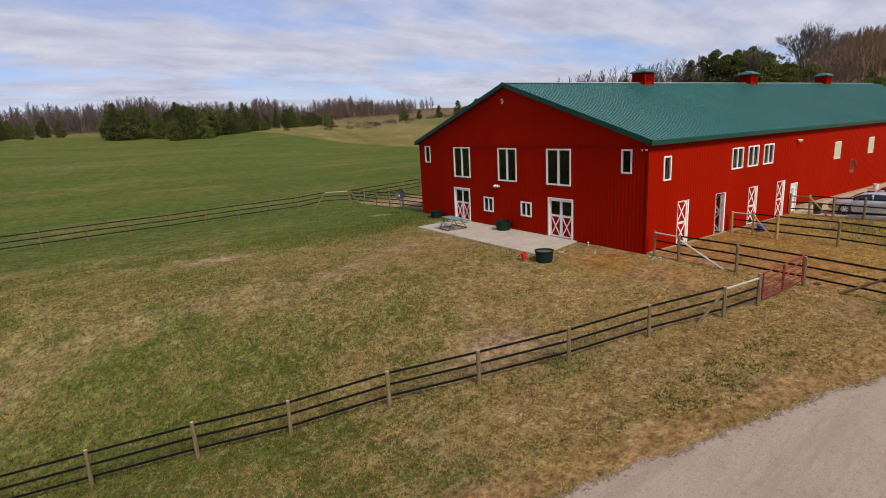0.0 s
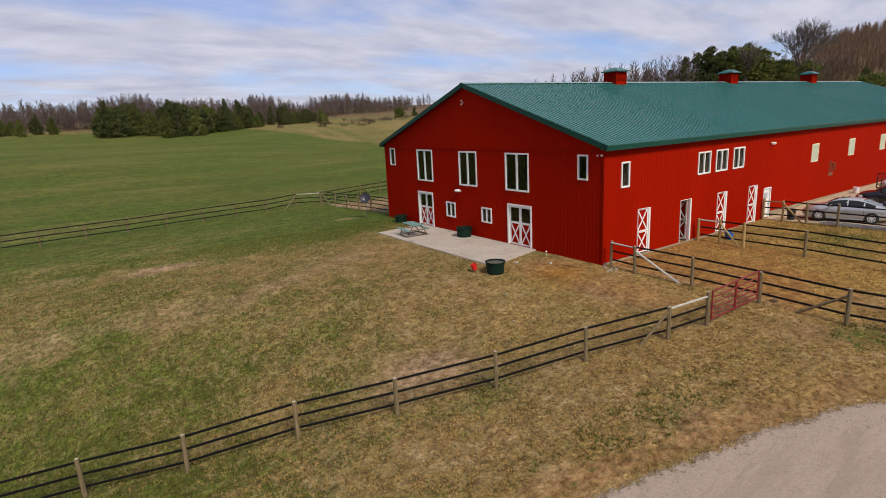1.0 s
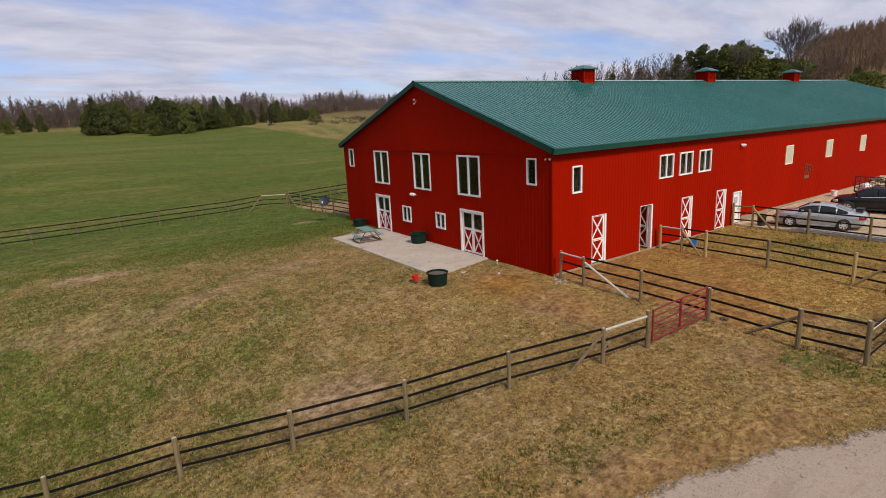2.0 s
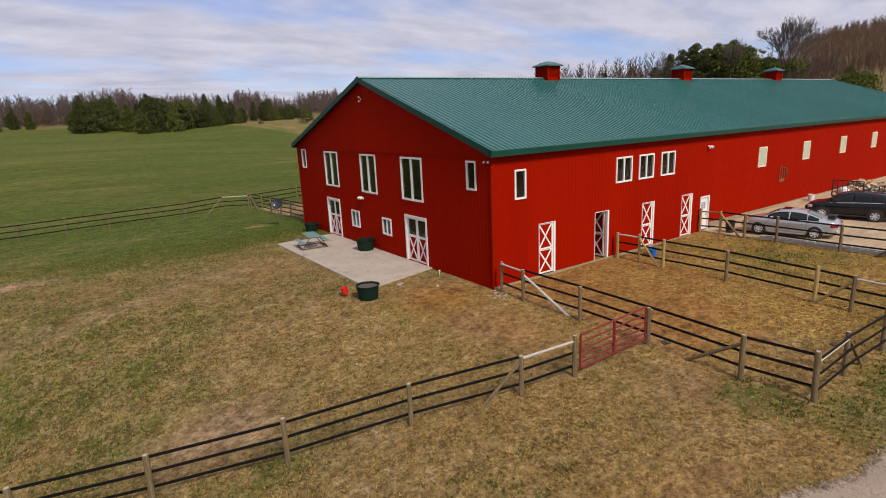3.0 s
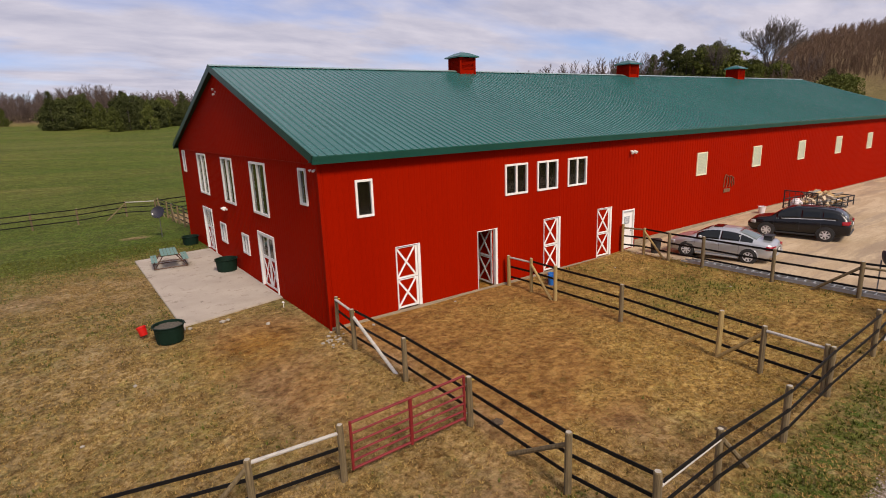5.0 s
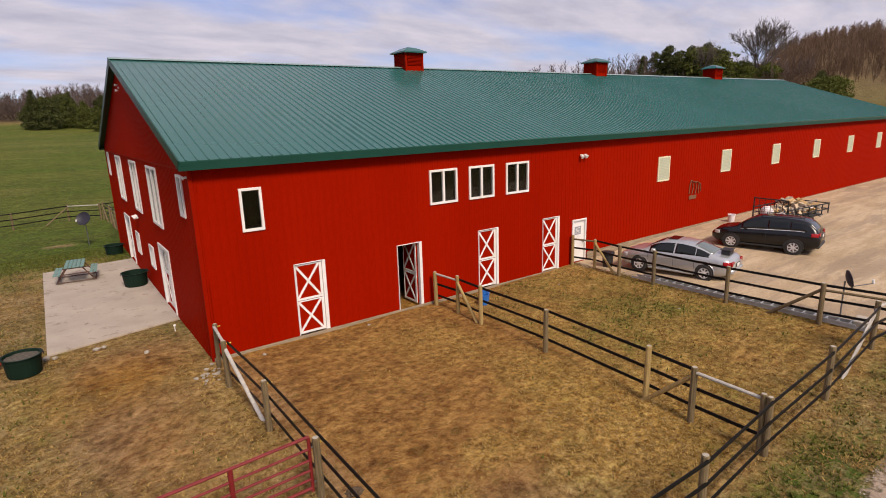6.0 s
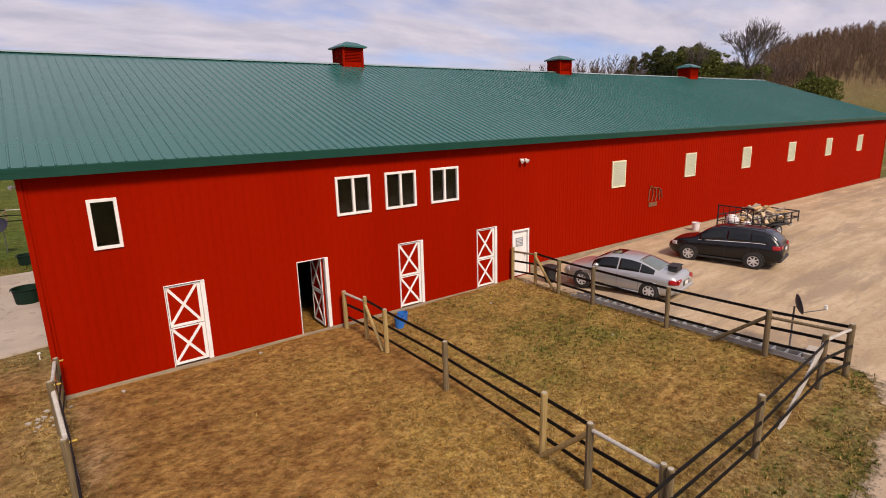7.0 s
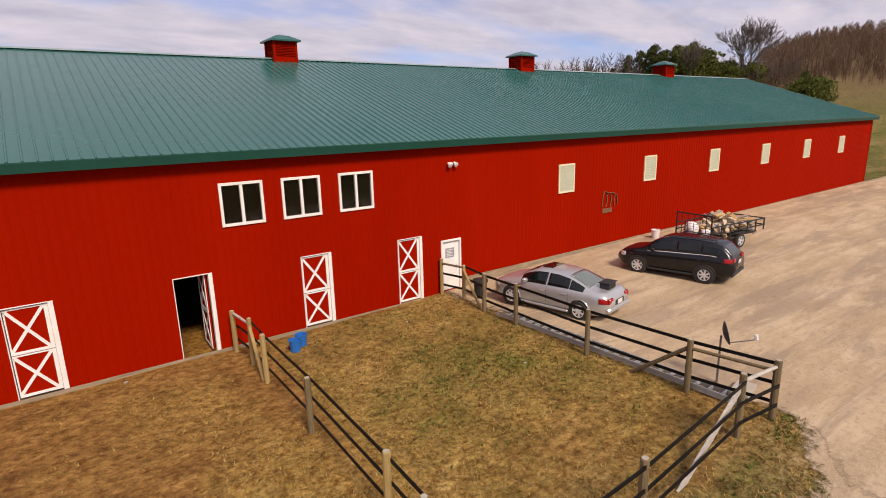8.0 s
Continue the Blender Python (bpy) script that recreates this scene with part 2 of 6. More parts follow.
def cover_at(x, y):
    """How green, how bare and how covered with leaf litter the ground is at a place."""
    n1, n2, n3 = fbm(x, y, 0.11, 3.1), fbm(x, y, 0.45, 7.7), fbm(x, y * 1.4, 0.2, 12.0)
    if x > 150 or y > 355:
        litter = max((0.55 * sstep(165, 200, x + (n1 - 0.5) * 30) + 0.45 * sstep(215, 245, x + (n1 - 0.5) * 40)) * sstep(0, 60, y), sstep(370, 390, y))
        return 0.62 + (n1 - 0.5) * 0.5, 0.0, litter
    lawn = sstep(24, 4, x + (n1 - 0.5) * 14) * 0.5 + 0.2
    lawn += 1.15 * math.exp(-((x - 24) ** 2 / 120 + (y - 37) ** 2 / 30))             # strip beside the stable
    lawn += 0.45 * math.exp(-((x - 29.3) ** 2 / 7 + (y - 4.6) ** 2 / 1.2))            # by the paddock corner
    lawn += 0.3 * math.exp(-((x - 8) ** 2 / 60 + (y - 19.5) ** 2 / 9)) + 0.2 * math.exp(-((x - 5) ** 2 / 60 + (y - 11) ** 2 / 14))
    if y > 34:
        lawn = max(lawn, 0.5 + 0.45 * sstep(34, 40, y) + 0.3 * sstep(45, 60, y))
    if 28.2 < x < 36 and 4 < y < 16:
        lawn = 0.1 + 0.22 * sstep(8.5, 4.2, y)
    if 36 <= x < 43.6 and 4 < y < 16:
        lawn = 0.22 + 0.16 * math.exp(-((x - 39.5) ** 2 / 5 + (y - 11.5) ** 2 / 8))
    if x < 27 and y < 12.4 - 0.35 * (x - 12):
        lawn = 0.16 + 0.45 * sstep(18, 7, x)
    if y < 4.2 and x > 27:
        lawn = 0.5
    green = lawn + ((n2 - 0.5) * 0.75 + (n1 - 0.5) * 0.4 + (fbm(x, y, 1.3, 21.0, 3) - 0.5) * 0.5) * (y < 40)
    # worn earth: a trodden band across the yard, bald spots, the stable yard
    band = abs(y - 24.4 - 0.8 * math.sin(x * 0.35) - 0.35 * max(0.0, x - 13)) + (n2 - 0.5) * 3.2
    bare = 0.58 * sstep(2.3, 0.2, band) * sstep(23, 17, x) * sstep(-8, 0, x)
    for cx, cy, ax, ay, v in ((10.7, 31.8, 9, 1.6, 0.9), (1.5, 24.6, 14, 2.4, 0.5), (16.4, 14.0, 5, 2.6, 1.05), (25.8, 13.6, 4, 18, 0.85), (26.8, 6.6, 4, 5, 0.6), (26.2, 17.3, 4, 4, 1.0), (19.5, 26.5, 6, 3, 0.6), (5.6, 32.8, 8, 1.2, 0.5), (25.0, 38.8, 1.3, 0.5, 0.95), (35.5, 15.6, 3, 0.5, 0.8)):
        bare = max(bare, v * math.exp(-((x - cx) ** 2 / ax + (y - cy) ** 2 / ay)))
    if 28.2 < x < 36.1 and 4.0 < y < 16:
        bare = max(bare, 0.95 * sstep(5.5, 8.5, y + (n2 - 0.5) * 4), 0.5 * sstep(6.5, 4.5, y + (n1 - 0.5) * 3))
    if 36.1 < x < 43.4 and 4 < y < 16:
        bare = max(bare, 0.1 + 0.5 * math.exp(-((x - 40) ** 2 / 5 + (y - 6.6) ** 2 / 3)))
    if 28.2 < x < 36.1 and 4.0 < y < 16:
        bare -= 0.75 * math.exp(-((x - 34.6) ** 2 / 3 + (y - 8.6) ** 2 / 6)) + 0.4 * math.exp(-((x - 33.5) ** 2 / 6 + (y - 13.5) ** 2 / 3))
    if x > 28.5 and 37 < y < 51:
        bare = 0.75
    if 28.2 < x < 86 and 15.9 < y < 36.5:
        bare = 1.0
    if x > 87 and y > 14:
        green, bare = 0.55 + (n2 - 0.5) * 0.8, 0.0
    margin = math.exp(-((y - road_edge(x) - 1.0 - (n2 - 0.5) * 1.5) / 0.8) ** 2) * sstep(28, 24, x)
    bare = max(bare, 0.85 * margin)
    if x > 18 and y < 16:
        bare = max(bare, 0.5 * n3)
    return min(1, max(0, green)), min(1, max(0, bare + (n2 - 0.5) * 0.6 * (bare > 0.1))), 0.0


def sheet(xs, ys, height):
    vs = [(x, y, height(x, y)) for x in xs for y in ys]
    k = len(ys)
    fs = [(i * k + j, (i + 1) * k + j, (i + 1) * k + j + 1, i * k + j + 1) for i in range(len(xs) - 1) for j in range(k - 1)]
    return vs, fs


n = Nodes("pasture ground", Roughness=0.95, Specular_IOR_Level=0.08)
fine, mid, big = n.noise(11, 8, 0.75), n.noise(2.6, 7, 0.7), n.noise(0.05, 4, 0.5, (0.3, 1, 1))
stalk = n.noise(42, 5, 0.75, (1, 0.45, 1))
green = n.mix(n.ramp(mid, (0.32, (0.0,)), (0.66, (1.0,))), (0.042, 0.064, 0.008), (0.09, 0.114, 0.017))
green = n.mix(n.ramp(big, (0.4, (0.0,)), (0.62, (0.75,))), green, (0.118, 0.126, 0.027))
green = n.mix(n.ramp(n.noise(0.085, 4, 0.5, (0.25, 1, 1)), (0.42, (0.6,)), (0.56, (0.0,))), green, (0.05, 0.094, 0.009))
green = n.mix(n.ramp(n.noise(0.14, 6, 0.62, (0.35, 1, 1), 0.6), (0.53, (0.0,)), (0.68, (0.6,))), green, (0.175, 0.145, 0.046))
green = n.mix(n.ramp(n.noise(0.45, 5, 0.6, (0.5, 1, 1)), (0.56, (0.0,)), (0.7, (0.4,))), green, (0.045, 0.062, 0.01))
straw = n.mix(n.ramp(fine, (0.35, (0.0,)), (0.65, (1.0,))), (0.105, 0.062, 0.019), (0.42, 0.276, 0.118))
straw = n.mix(n.ramp(n.noise(0.8, 7, 0.72), (0.5, (0.0,)), (0.64, (0.7,))), straw, (0.41, 0.3, 0.165))
golden = n.mix(n.ramp(fine, (0.35, (0.0,)), (0.65, (1.0,))), (0.165, 0.086, 0.016), (0.53, 0.315, 0.08))
straw = n.mix(n.attr("ochre"), straw, golden)
sandy = n.mix(n.ramp(mid, (0.32, (0.0,)), (0.68, (1.0,))), (0.43, 0.29, 0.17), (0.235, 0.145, 0.078))
earth = n.mix(n.ramp(mid, (0.32, (0.0,)), (0.68, (1.0,))), (0.36, 0.178, 0.04), (0.2, 0.092, 0.02))
earth = n.mix(n.attr("ochre"), sandy, earth)
earth = n.mix(n.ramp(n.noise(1.3, 6, 0.7, None, 0.4), (0.5, (0.0,)), (0.62, (0.7,))), earth, n.mix(n.attr("ochre"), (0.17, 0.105, 0.062), (0.2, 0.088, 0.024)))
gm = n.add("ShaderNodeMath"); gm.operation = "ADD"
n.link(n.attr("green"), gm.inputs[0])
wob = n.add("ShaderNodeMath"); wob.operation = "MULTIPLY_ADD"; wob.inputs[1].default_value = 1.3; wob.inputs[2].default_value = -0.65
n.link(mid, wob.inputs[0])
n.link(wob.outputs[0], gm.inputs[1])
c = n.mix(n.ramp(gm.outputs[0], (0.1, (0.0,)), (0.95, (1.0,))), straw, green)
wob2 = n.add("ShaderNodeMath"); wob2.operation = "MULTIPLY_ADD"; wob2.inputs[1].default_value = 1.0; wob2.inputs[2].default_value = -0.5
n.link(fine, wob2.inputs[0])
bmask = n.add("ShaderNodeMath"); bmask.operation = "ADD"
n.link(n.attr("bare"), bmask.inputs[0])
n.link(wob2.outputs[0], bmask.inputs[1])
c = n.mix(n.ramp(bmask.outputs[0], (0.28, (0.0,)), (0.85, (1.0,))), c, earth)
c = n.mix(n.attr("litter"), c, n.mix(fine, (0.09, 0.058, 0.033), (0.19, 0.125, 0.075)))
clump = n.ramp(n.noise(5.2, 6, 0.6), (0.36, (0.1,)), (0.5, (0.5,)), (0.66, (0.9,)))
c = n.mix(0.8, c, clump, "SOFT_LIGHT")
c = n.mix(0.55, c, n.ramp(n.noise(1.1, 6, 0.68), (0.36, (0.2,)), (0.64, (0.8,))), "SOFT_LIGHT")
c = n.mix(n.ramp(n.noise(4.6, 5, 0.7, None, 0.6), (0.54, (0.0,)), (0.65, (0.66,))), c, n.mix(n.attr("ochre"), (0.046, 0.052, 0.011), (0.17, 0.102, 0.026)))
turf = n.add("ShaderNodeMath"); turf.operation = "MULTIPLY_ADD"; turf.inputs[1].default_value = 0.3
n.link(n.attr("turf"), turf.inputs[0])
n.link(n.noise(3.1, 6, 0.68, None, 0.5), turf.inputs[2])
c = n.mix(n.ramp(turf.outputs[0], (0.66, (0.0,)), (0.78, (0.85,))), c, n.mix(fine, (0.028, 0.066, 0.007), (0.085, 0.135, 0.018)))
tatter = n.mix(1.0, n.ramp(n.noise(3.4, 5, 0.6, None, 0.5), (0.47, (0.0,)), (0.58, (0.62,))), n.attr("yard"), "MULTIPLY")
c = n.mix(tatter, c, n.mix(fine, (0.055, 0.038, 0.014), (0.125, 0.08, 0.031)))
wisp = n.mix(1.0, n.ramp(n.noise(3.0, 5, 0.62, (1, 0.7, 1), 0.5), (0.52, (0.0,)), (0.62, (0.5,))), n.attr("yard"), "MULTIPLY")
c = n.mix(wisp, c, n.mix(fine, (0.24, 0.165, 0.078), (0.47, 0.335, 0.175)))
sown = n.ramp(n.attr("bare"), (0.1, (1.0,)), (0.75, (0.25,)))
fleck = n.mix(1.0, n.ramp(n.noise(15, 4, 0.7, (1, 0.6, 1), 0.4), (0.53, (0.0,)), (0.63, (0.48,))), sown, "MULTIPLY")
c = n.mix(fleck, c, n.mix(n.attr("green"), (0.5, 0.36, 0.19), (0.22, 0.2, 0.065)))
# dark specks: shade between the tufts, painted into the ground colour
gap_shade = n.mix(1.0, n.ramp(n.noise(9.5, 5, 0.72, None, 0.5), (0.36, (0.38,)), (0.46, (0.0,))), sown, "MULTIPLY")
c = n.mix(gap_shade, c, n.mix(n.attr("ochre"), (0.042, 0.036, 0.014), (0.17, 0.09, 0.024)))
c = n.mix(0.4, c, n.ramp(stalk, (0.3, (0.12,)), (0.7, (0.88,))), "SOFT_LIGHT")
heap = n.add("ShaderNodeMath"); heap.operation = "MULTIPLY_ADD"; heap.inputs[1].default_value = 2.2
n.link(n.noise(4.2, 3, 0.6), heap.inputs[0])
n.link(fine, heap.inputs[2])
n.color(c).bump(heap.outputs[0], 0.9, 0.08)
PASTURE = n.mat

xs = spread(-700, 1500, -8, 60, 0.5, 1.09)
ys = spread(-300, 1500, -6, 58, 0.5, 1.09)
land = setting("ground", sheet(xs, ys, ground), PASTURE, "rolling pasture of green and straw-coloured grass with worn earth", "ground")
land.data.shade_smooth()
pairs = [cover_at(v.co.x, v.co.y) for v in land.data.vertices]


def ochre_at(x, y):
    """Ochre soil inside the two paddocks and at the stable corner."""
    w = (fbm(x, y, 0.6, 33.0, 3) - 0.5) * 1.6
    inside = 0.85 * sstep(26.6, 29.6, x + w) * sstep(44.6, 43.2, x) * sstep(2.9, 5.6, y + w) * sstep(17, 16, y) * (1 - 0.1 * sstep(35.4, 37, x))
    inside *= 1 - 0.65 * math.exp(-((x - 30.6) ** 2 / 5 + (y - 5.6) ** 2 / 1.6))
    if x > 28.2 and 15.8 < y < 36.5:
        return 1.0
    margin = 0.55 * math.exp(-((y - road_edge(x) - 1.0 + w * 0.5) / 1.0) ** 2) * sstep(28, 24, x)
    soil = 0.32 * sstep(17, 24, x + w) * sstep(20, 15, y) * sstep(28.6, 27.6, x)
    return max(inside, margin, soil, 0.7 * math.exp(-((x - 26.4) ** 2 / 4 + (y - 12.5) ** 2 / 18)), 1.0 * math.exp(-((x - 25.8) ** 2 / 7 + (y - 16.5) ** 2 / 7)))


def turf_at(x, y):
    """Where clumps of fresh turf grow in the straw."""
    t = 0.1 + 0.35 * sstep(20, 4, x) + 0.45 * math.exp(-((x - 19) ** 2 / 40 + (y - 7.0) ** 2 / 2)) + 0.6 * math.exp(-((x - 31.2) ** 2 / 4 + (y - 3.1) ** 2 / 0.5)) + 1.1 * math.exp(-((x - 27.5) ** 2 / 1.2 + (y - 5.1) ** 2 / 0.8))
    t += 0.6 * math.exp(-((x - 43.6) ** 2 / 1.5 + (y - 4.4) ** 2 / 4)) + 0.55 * math.exp(-((x - 35) ** 2 / 30 + (y - 3.2) ** 2 / 0.6))
    return min(1.3, t) * (1 - 0.8 * ochre_at(x, y)) if y < 36 and x < 45 else 0.0


def yard_at(x, y):
    """Tattered old grass and leaf litter in the yard before the stable."""
    return sstep(28.4, 26.8, x) * sstep(33, 27, y) * (0.45 + 0.55 * sstep(2, 16, x)) * (1 - 0.5 * ochre_at(x, y)) * (1 - 0.7 * cover_at(x, y)[1])


for name, rule in (("ochre", ochre_at), ("turf", turf_at), ("yard", yard_at)):
    a = land.data.attributes.new(name, "FLOAT", "POINT")
    a.data.foreach_set("value", [rule(v.co.x, v.co.y) if -10 < v.co.x < 60 and -6 < v.co.y < 60 else 0.0 for v in land.data.vertices])
for k, name in enumerate(("green", "bare", "litter")):
    a = land.data.attributes.new(name, "FLOAT", "POINT")
    a.data.foreach_set("value", [p[k] for p in pairs])

n = Nodes("gravel", Roughness=0.95, Specular_IOR_Level=0.1)
grit, lane, patch = n.noise(30, 8, 0.8), n.noise(1.5, 7, 0.68, (0.16, 1, 1), 0.5), n.noise(0.5, 6, 0.65)
c = n.mix(n.ramp(grit, (0.3, (0.0,)), (0.72, (1.0,))), (0.258, 0.182, 0.105), (0.62, 0.48, 0.32))
c = n.mix(n.ramp(lane, (0.44, (0.0,)), (0.56, (0.75,))), c, (0.56, 0.435, 0.295))
c = n.mix(n.ramp(patch, (0.42, (0.0,)), (0.66, (0.65,))), c, (0.38, 0.272, 0.168))
# greyer stone on the drive, yellower on the lot
place = n.add("ShaderNodeSeparateXYZ")
n.link(n.pos, place.inputs[0])
reach = n.add("ShaderNodeMapRange")
reach.inputs["From Min"].default_value, reach.inputs["From Max"].default_value = 33.0, 44.0
n.link(place.outputs["X"], reach.inputs["Value"])
c = n.mix(n.mix(reach.outputs[0], (0.8, 0.8, 0.8), (0.0, 0.0, 0.0)), c, n.mix(n.ramp(grit, (0.3, (0.0,)), (0.72, (1.0,))), (0.19, 0.145, 0.115), (0.41, 0.33, 0.275)))
rut = n.noise(0.9, 6, 0.66, (0.18, 1, 1), 0.5)
c = n.mix(n.ramp(rut, (0.42, (0.5,)), (0.5, (0.0,))), c, (0.25, 0.19, 0.145))
c = n.mix(n.ramp(n.noise(7, 6, 0.75), (0.52, (0.0,)), (0.68, (0.55,))), c, (0.21, 0.155, 0.11))
n.color(c).bump(grit, 0.5, 0.03)
# ragged margin where gravel thins out into the grass
fm = n.add("ShaderNodeMath"); fm.operation = "MULTIPLY_ADD"; fm.inputs[1].default_value = 1.4
n.link(n.noise(4.5, 7, 0.75), fm.inputs[0])
n.link(n.attr("fade"), fm.inputs[2])
keep = n.ramp(fm.outputs[0], (0.72, (0.0,)), (0.98, (1.0,)))
clear = n.add("ShaderNodeBsdfTransparent")
blend = n.add("ShaderNodeMixShader")
n.link(keep, blend.inputs[0])
n.link(clear.outputs[0], blend.inputs[1])
n.link(n.bsdf.outputs[0], blend.inputs[2])
n.link(blend.outputs[0], n.tree.nodes["Material Output"].inputs["Surface"])
GRAVEL = n.mat


def with_fade(ob, values):
    at = ob.data.attributes.new("fade", "FLOAT", "POINT")
    at.data.foreach_set("value", values)
    ob.data.shade_smooth()
    return ob


def drive_strip():
    vs, fs, fade = [], [], []
    xs = list(np.arange(-60, 0, 2.0)) + list(np.arange(0, 45.2, 0.2))
    insets = [0.0, 0.2, 0.4, 0.7, 1.1, 1.6]
    k = len(insets) + 10
    for x in xs:
        x = float(x)
        top = road_edge(x) + 0.5 - 0.75 * sstep(20, 27, x) + 0.3 * sstep(32, 37, x) + 0.25 * noise.noise(Vector((x * 0.9, 0, 5)))
        top += 0.3 * sstep(38, 41, x) + 0.8 * sstep(41.6, 43.0, x) + 0.9 * sstep(43.0, 44.2, x)
        low = top - 6.6 - 3 * sstep(34, 42, x) + 0.2 * noise.noise(Vector((x * 0.9, 7, 5)))
        rows = [top - d for d in insets] + [top - 1.6 + (low - top + 1.6) * q / 10 for q in range(1, 11)]
        for j, y in enumerate(rows):
            vs.append((x, y, ground(x, y) + 0.025))
            fade.append(min(1.0, (top - y) / 0.9, (y - low) / 0.7))
    for i in range(len(xs) - 1):
        for j in range(k - 1):
            a = i * k + j
            fs.append((a, a + 1, a + k + 1, a + k))
    return (vs, fs), fade


strip, fade = drive_strip()
with_fade(setting("driveway", strip, GRAVEL, "pale compacted gravel farm drive with soft grassy edge", "driveway"), fade)


def lot_strip():
    vs, fs, fade = [], [], []
    ys = [float(y) for y in np.arange(-7.2, 15.91, 0.3)]
    steps = [0.0, 0.15, 0.3, 0.5, 0.8, 1.2, 2, 3, 4, 5, 7, 9, 12, 15, 19, 25, 32, 39, 45, 52, 62, 78]
    for y in ys:
        x0 = lot_edge(y) - 0.2 - 1.0 * sstep(3.6, 2.4, y)
        for k, s in enumerate(steps):
            x = x0 + s
            vs.append((x, y, ground(x, y) + 0.03))
            fade.append(min(1.0, 0.25 * (y > 7) * s + s / (0.6 + 0.5 * sstep(3.6, 2.4, y)) * (1 - 0.7 * sstep(5.5, 8, y)), (y + 7.2) / 0.8))
    k = len(steps)
    for i in range(len(ys) - 1):
        for j in range(k - 1):
            a = i * k + j
            fs.append((a, a + 1, a + k + 1, a + k))
    return (vs, fs), fade


strip, fade = lot_strip()
lot = setting("parking_lot", strip, GRAVEL, "wide pale gravel parking lot with wheel marks beside the stable", "parking lot")
with_fade(lot, fade)

# ---- the stable ----
X0, X1, Y0, Y1 = 28.02, 86.3, 15.95, 36.75
EAVE, RIDGE, YR = 5.66, 9.12, 26.35
barn = thing("stable_barn", "long red ribbed-metal horse stable with green metal roof", "barn", (X0, Y0, 0))
INV = Matrix.Translation((X0, Y0, 0)).inverted()


def bpart(name, bm, material, parent=None, label="", smooth=False):
    ob = part(name, bm, material, parent or barn, label, smooth)
    if parent is None:
        ob.matrix_parent_inverse = INV
    return ob


RIB = ((0.0, 0.0), (0.085, 0.0), (0.098, 0.009), (0.132, 0.009), (0.145, 0.0))
PITCH = 0.2286


ROOF_RIB = ((0.0, 0.0), (0.185, 0.0), (0.199, 0.025), (0.228, 0.025), (0.242, 0.0))


def rib_lines(length, rib=RIB, pitch=PITCH):
    out, u = [], 0.0
    while u < length:
        out += [(u + a, h) for a, h in rib if u + a < length]
        u += pitch
    return out + [(length, 0.0)]


def rib_height(u):
    r = u % PITCH
    for (a, ha), (b, hb) in zip(RIB, RIB[1:] + ((PITCH, 0.0),)):
        if a <= r <= b:
            return ha + (hb - ha) * (r - a) / (b - a)
    return 0.0


def ribbed_wall(m, length, low, high, openings=(), top=None, thick=0.16):
    """Ribbed sheet wall with openings (u0, u1, v0, v1), an inner face and reveals. m: u along, v up, w outward. top: height by u."""
    us = sorted({round(u, 4) for u, _ in rib_lines(length)} | {e for o in openings for e in o[:2]})
    rows = sorted({low, high} | {min(max(e, low), high) for o in openings for e in o[2:]})
    vs, fs = [], []

    def inside(u, v):
        return any(o[0] < u < o[1] and o[2] < v < o[3] for o in openings)

    for inner in (False, True):
        cols = sorted({0.0, length} | {e for o in openings for e in o[:2]} | ({length / 2} if top else set())) if inner else us
        base = len(vs)
        for u in cols:
            for k, v in enumerate(rows):
                if top and k == len(rows) - 1:
                    v = top(u)
                vs.append(m @ Vector((u, v, -thick if inner else rib_height(u))))
        k = len(rows)
        for i in range(len(cols) - 1):
            for j in range(k - 1):
                if inside((cols[i] + cols[i + 1]) / 2, (rows[j] + rows[j + 1]) / 2):
                    continue
                a = base + i * k + j
                f = (a, a + k, a + k + 1, a + 1)
                fs.append(f[::-1] if inner else f)
    rim = (0.0, length, low, rows[-1])
    for o in list(openings) + [rim]:
        u0, u1, v0, v1 = o
        t0, t1 = (top(u0), top(u1)) if top and o is rim else (v1, v1)
        ring = [(u0, v0), (u1, v0), (u1, t1), (u0, t0)]
        for (a, b), (c, d) in zip(ring, ring[1:] + ring[:1]):
            i = len(vs)
            vs += [m @ Vector((a, b, rib_height(a))), m @ Vector((c, d, rib_height(c))), m @ Vector((c, d, -thick)), m @ Vector((a, b, -thick))]
            fs.append((i, i + 1, i + 2, i + 3))
    bm = bmesh.new()
    bv = [bm.verts.new(v) for v in vs]
    for f in fs:
        bm.faces.new([bv[k] for k in f])
    bmesh.ops.remove_doubles(bm, verts=bm.verts, dist=0.0004)
    return bm


def facing(origin, u, w):
    m = Matrix((Vector(u), Vector((0, 0, 1)), Vector(w))).transposed().to_4x4()
    m.translation = origin
    return m


SIDE = facing((X0, Y0, 0), (1, 0, 0), (0, -1, 0))        # towards the paddocks
FRONT = facing((X0, Y1, 0), (0, -1, 0), (-1, 0, 0))      # gable end with the patio
REAR = facing((X1, Y1, 0), (-1, 0, 0), (0, 1, 0))
FAR = facing((X1, Y0, 0), (0, 1, 0), (1, 0, 0))
WIDE = Y1 - Y0

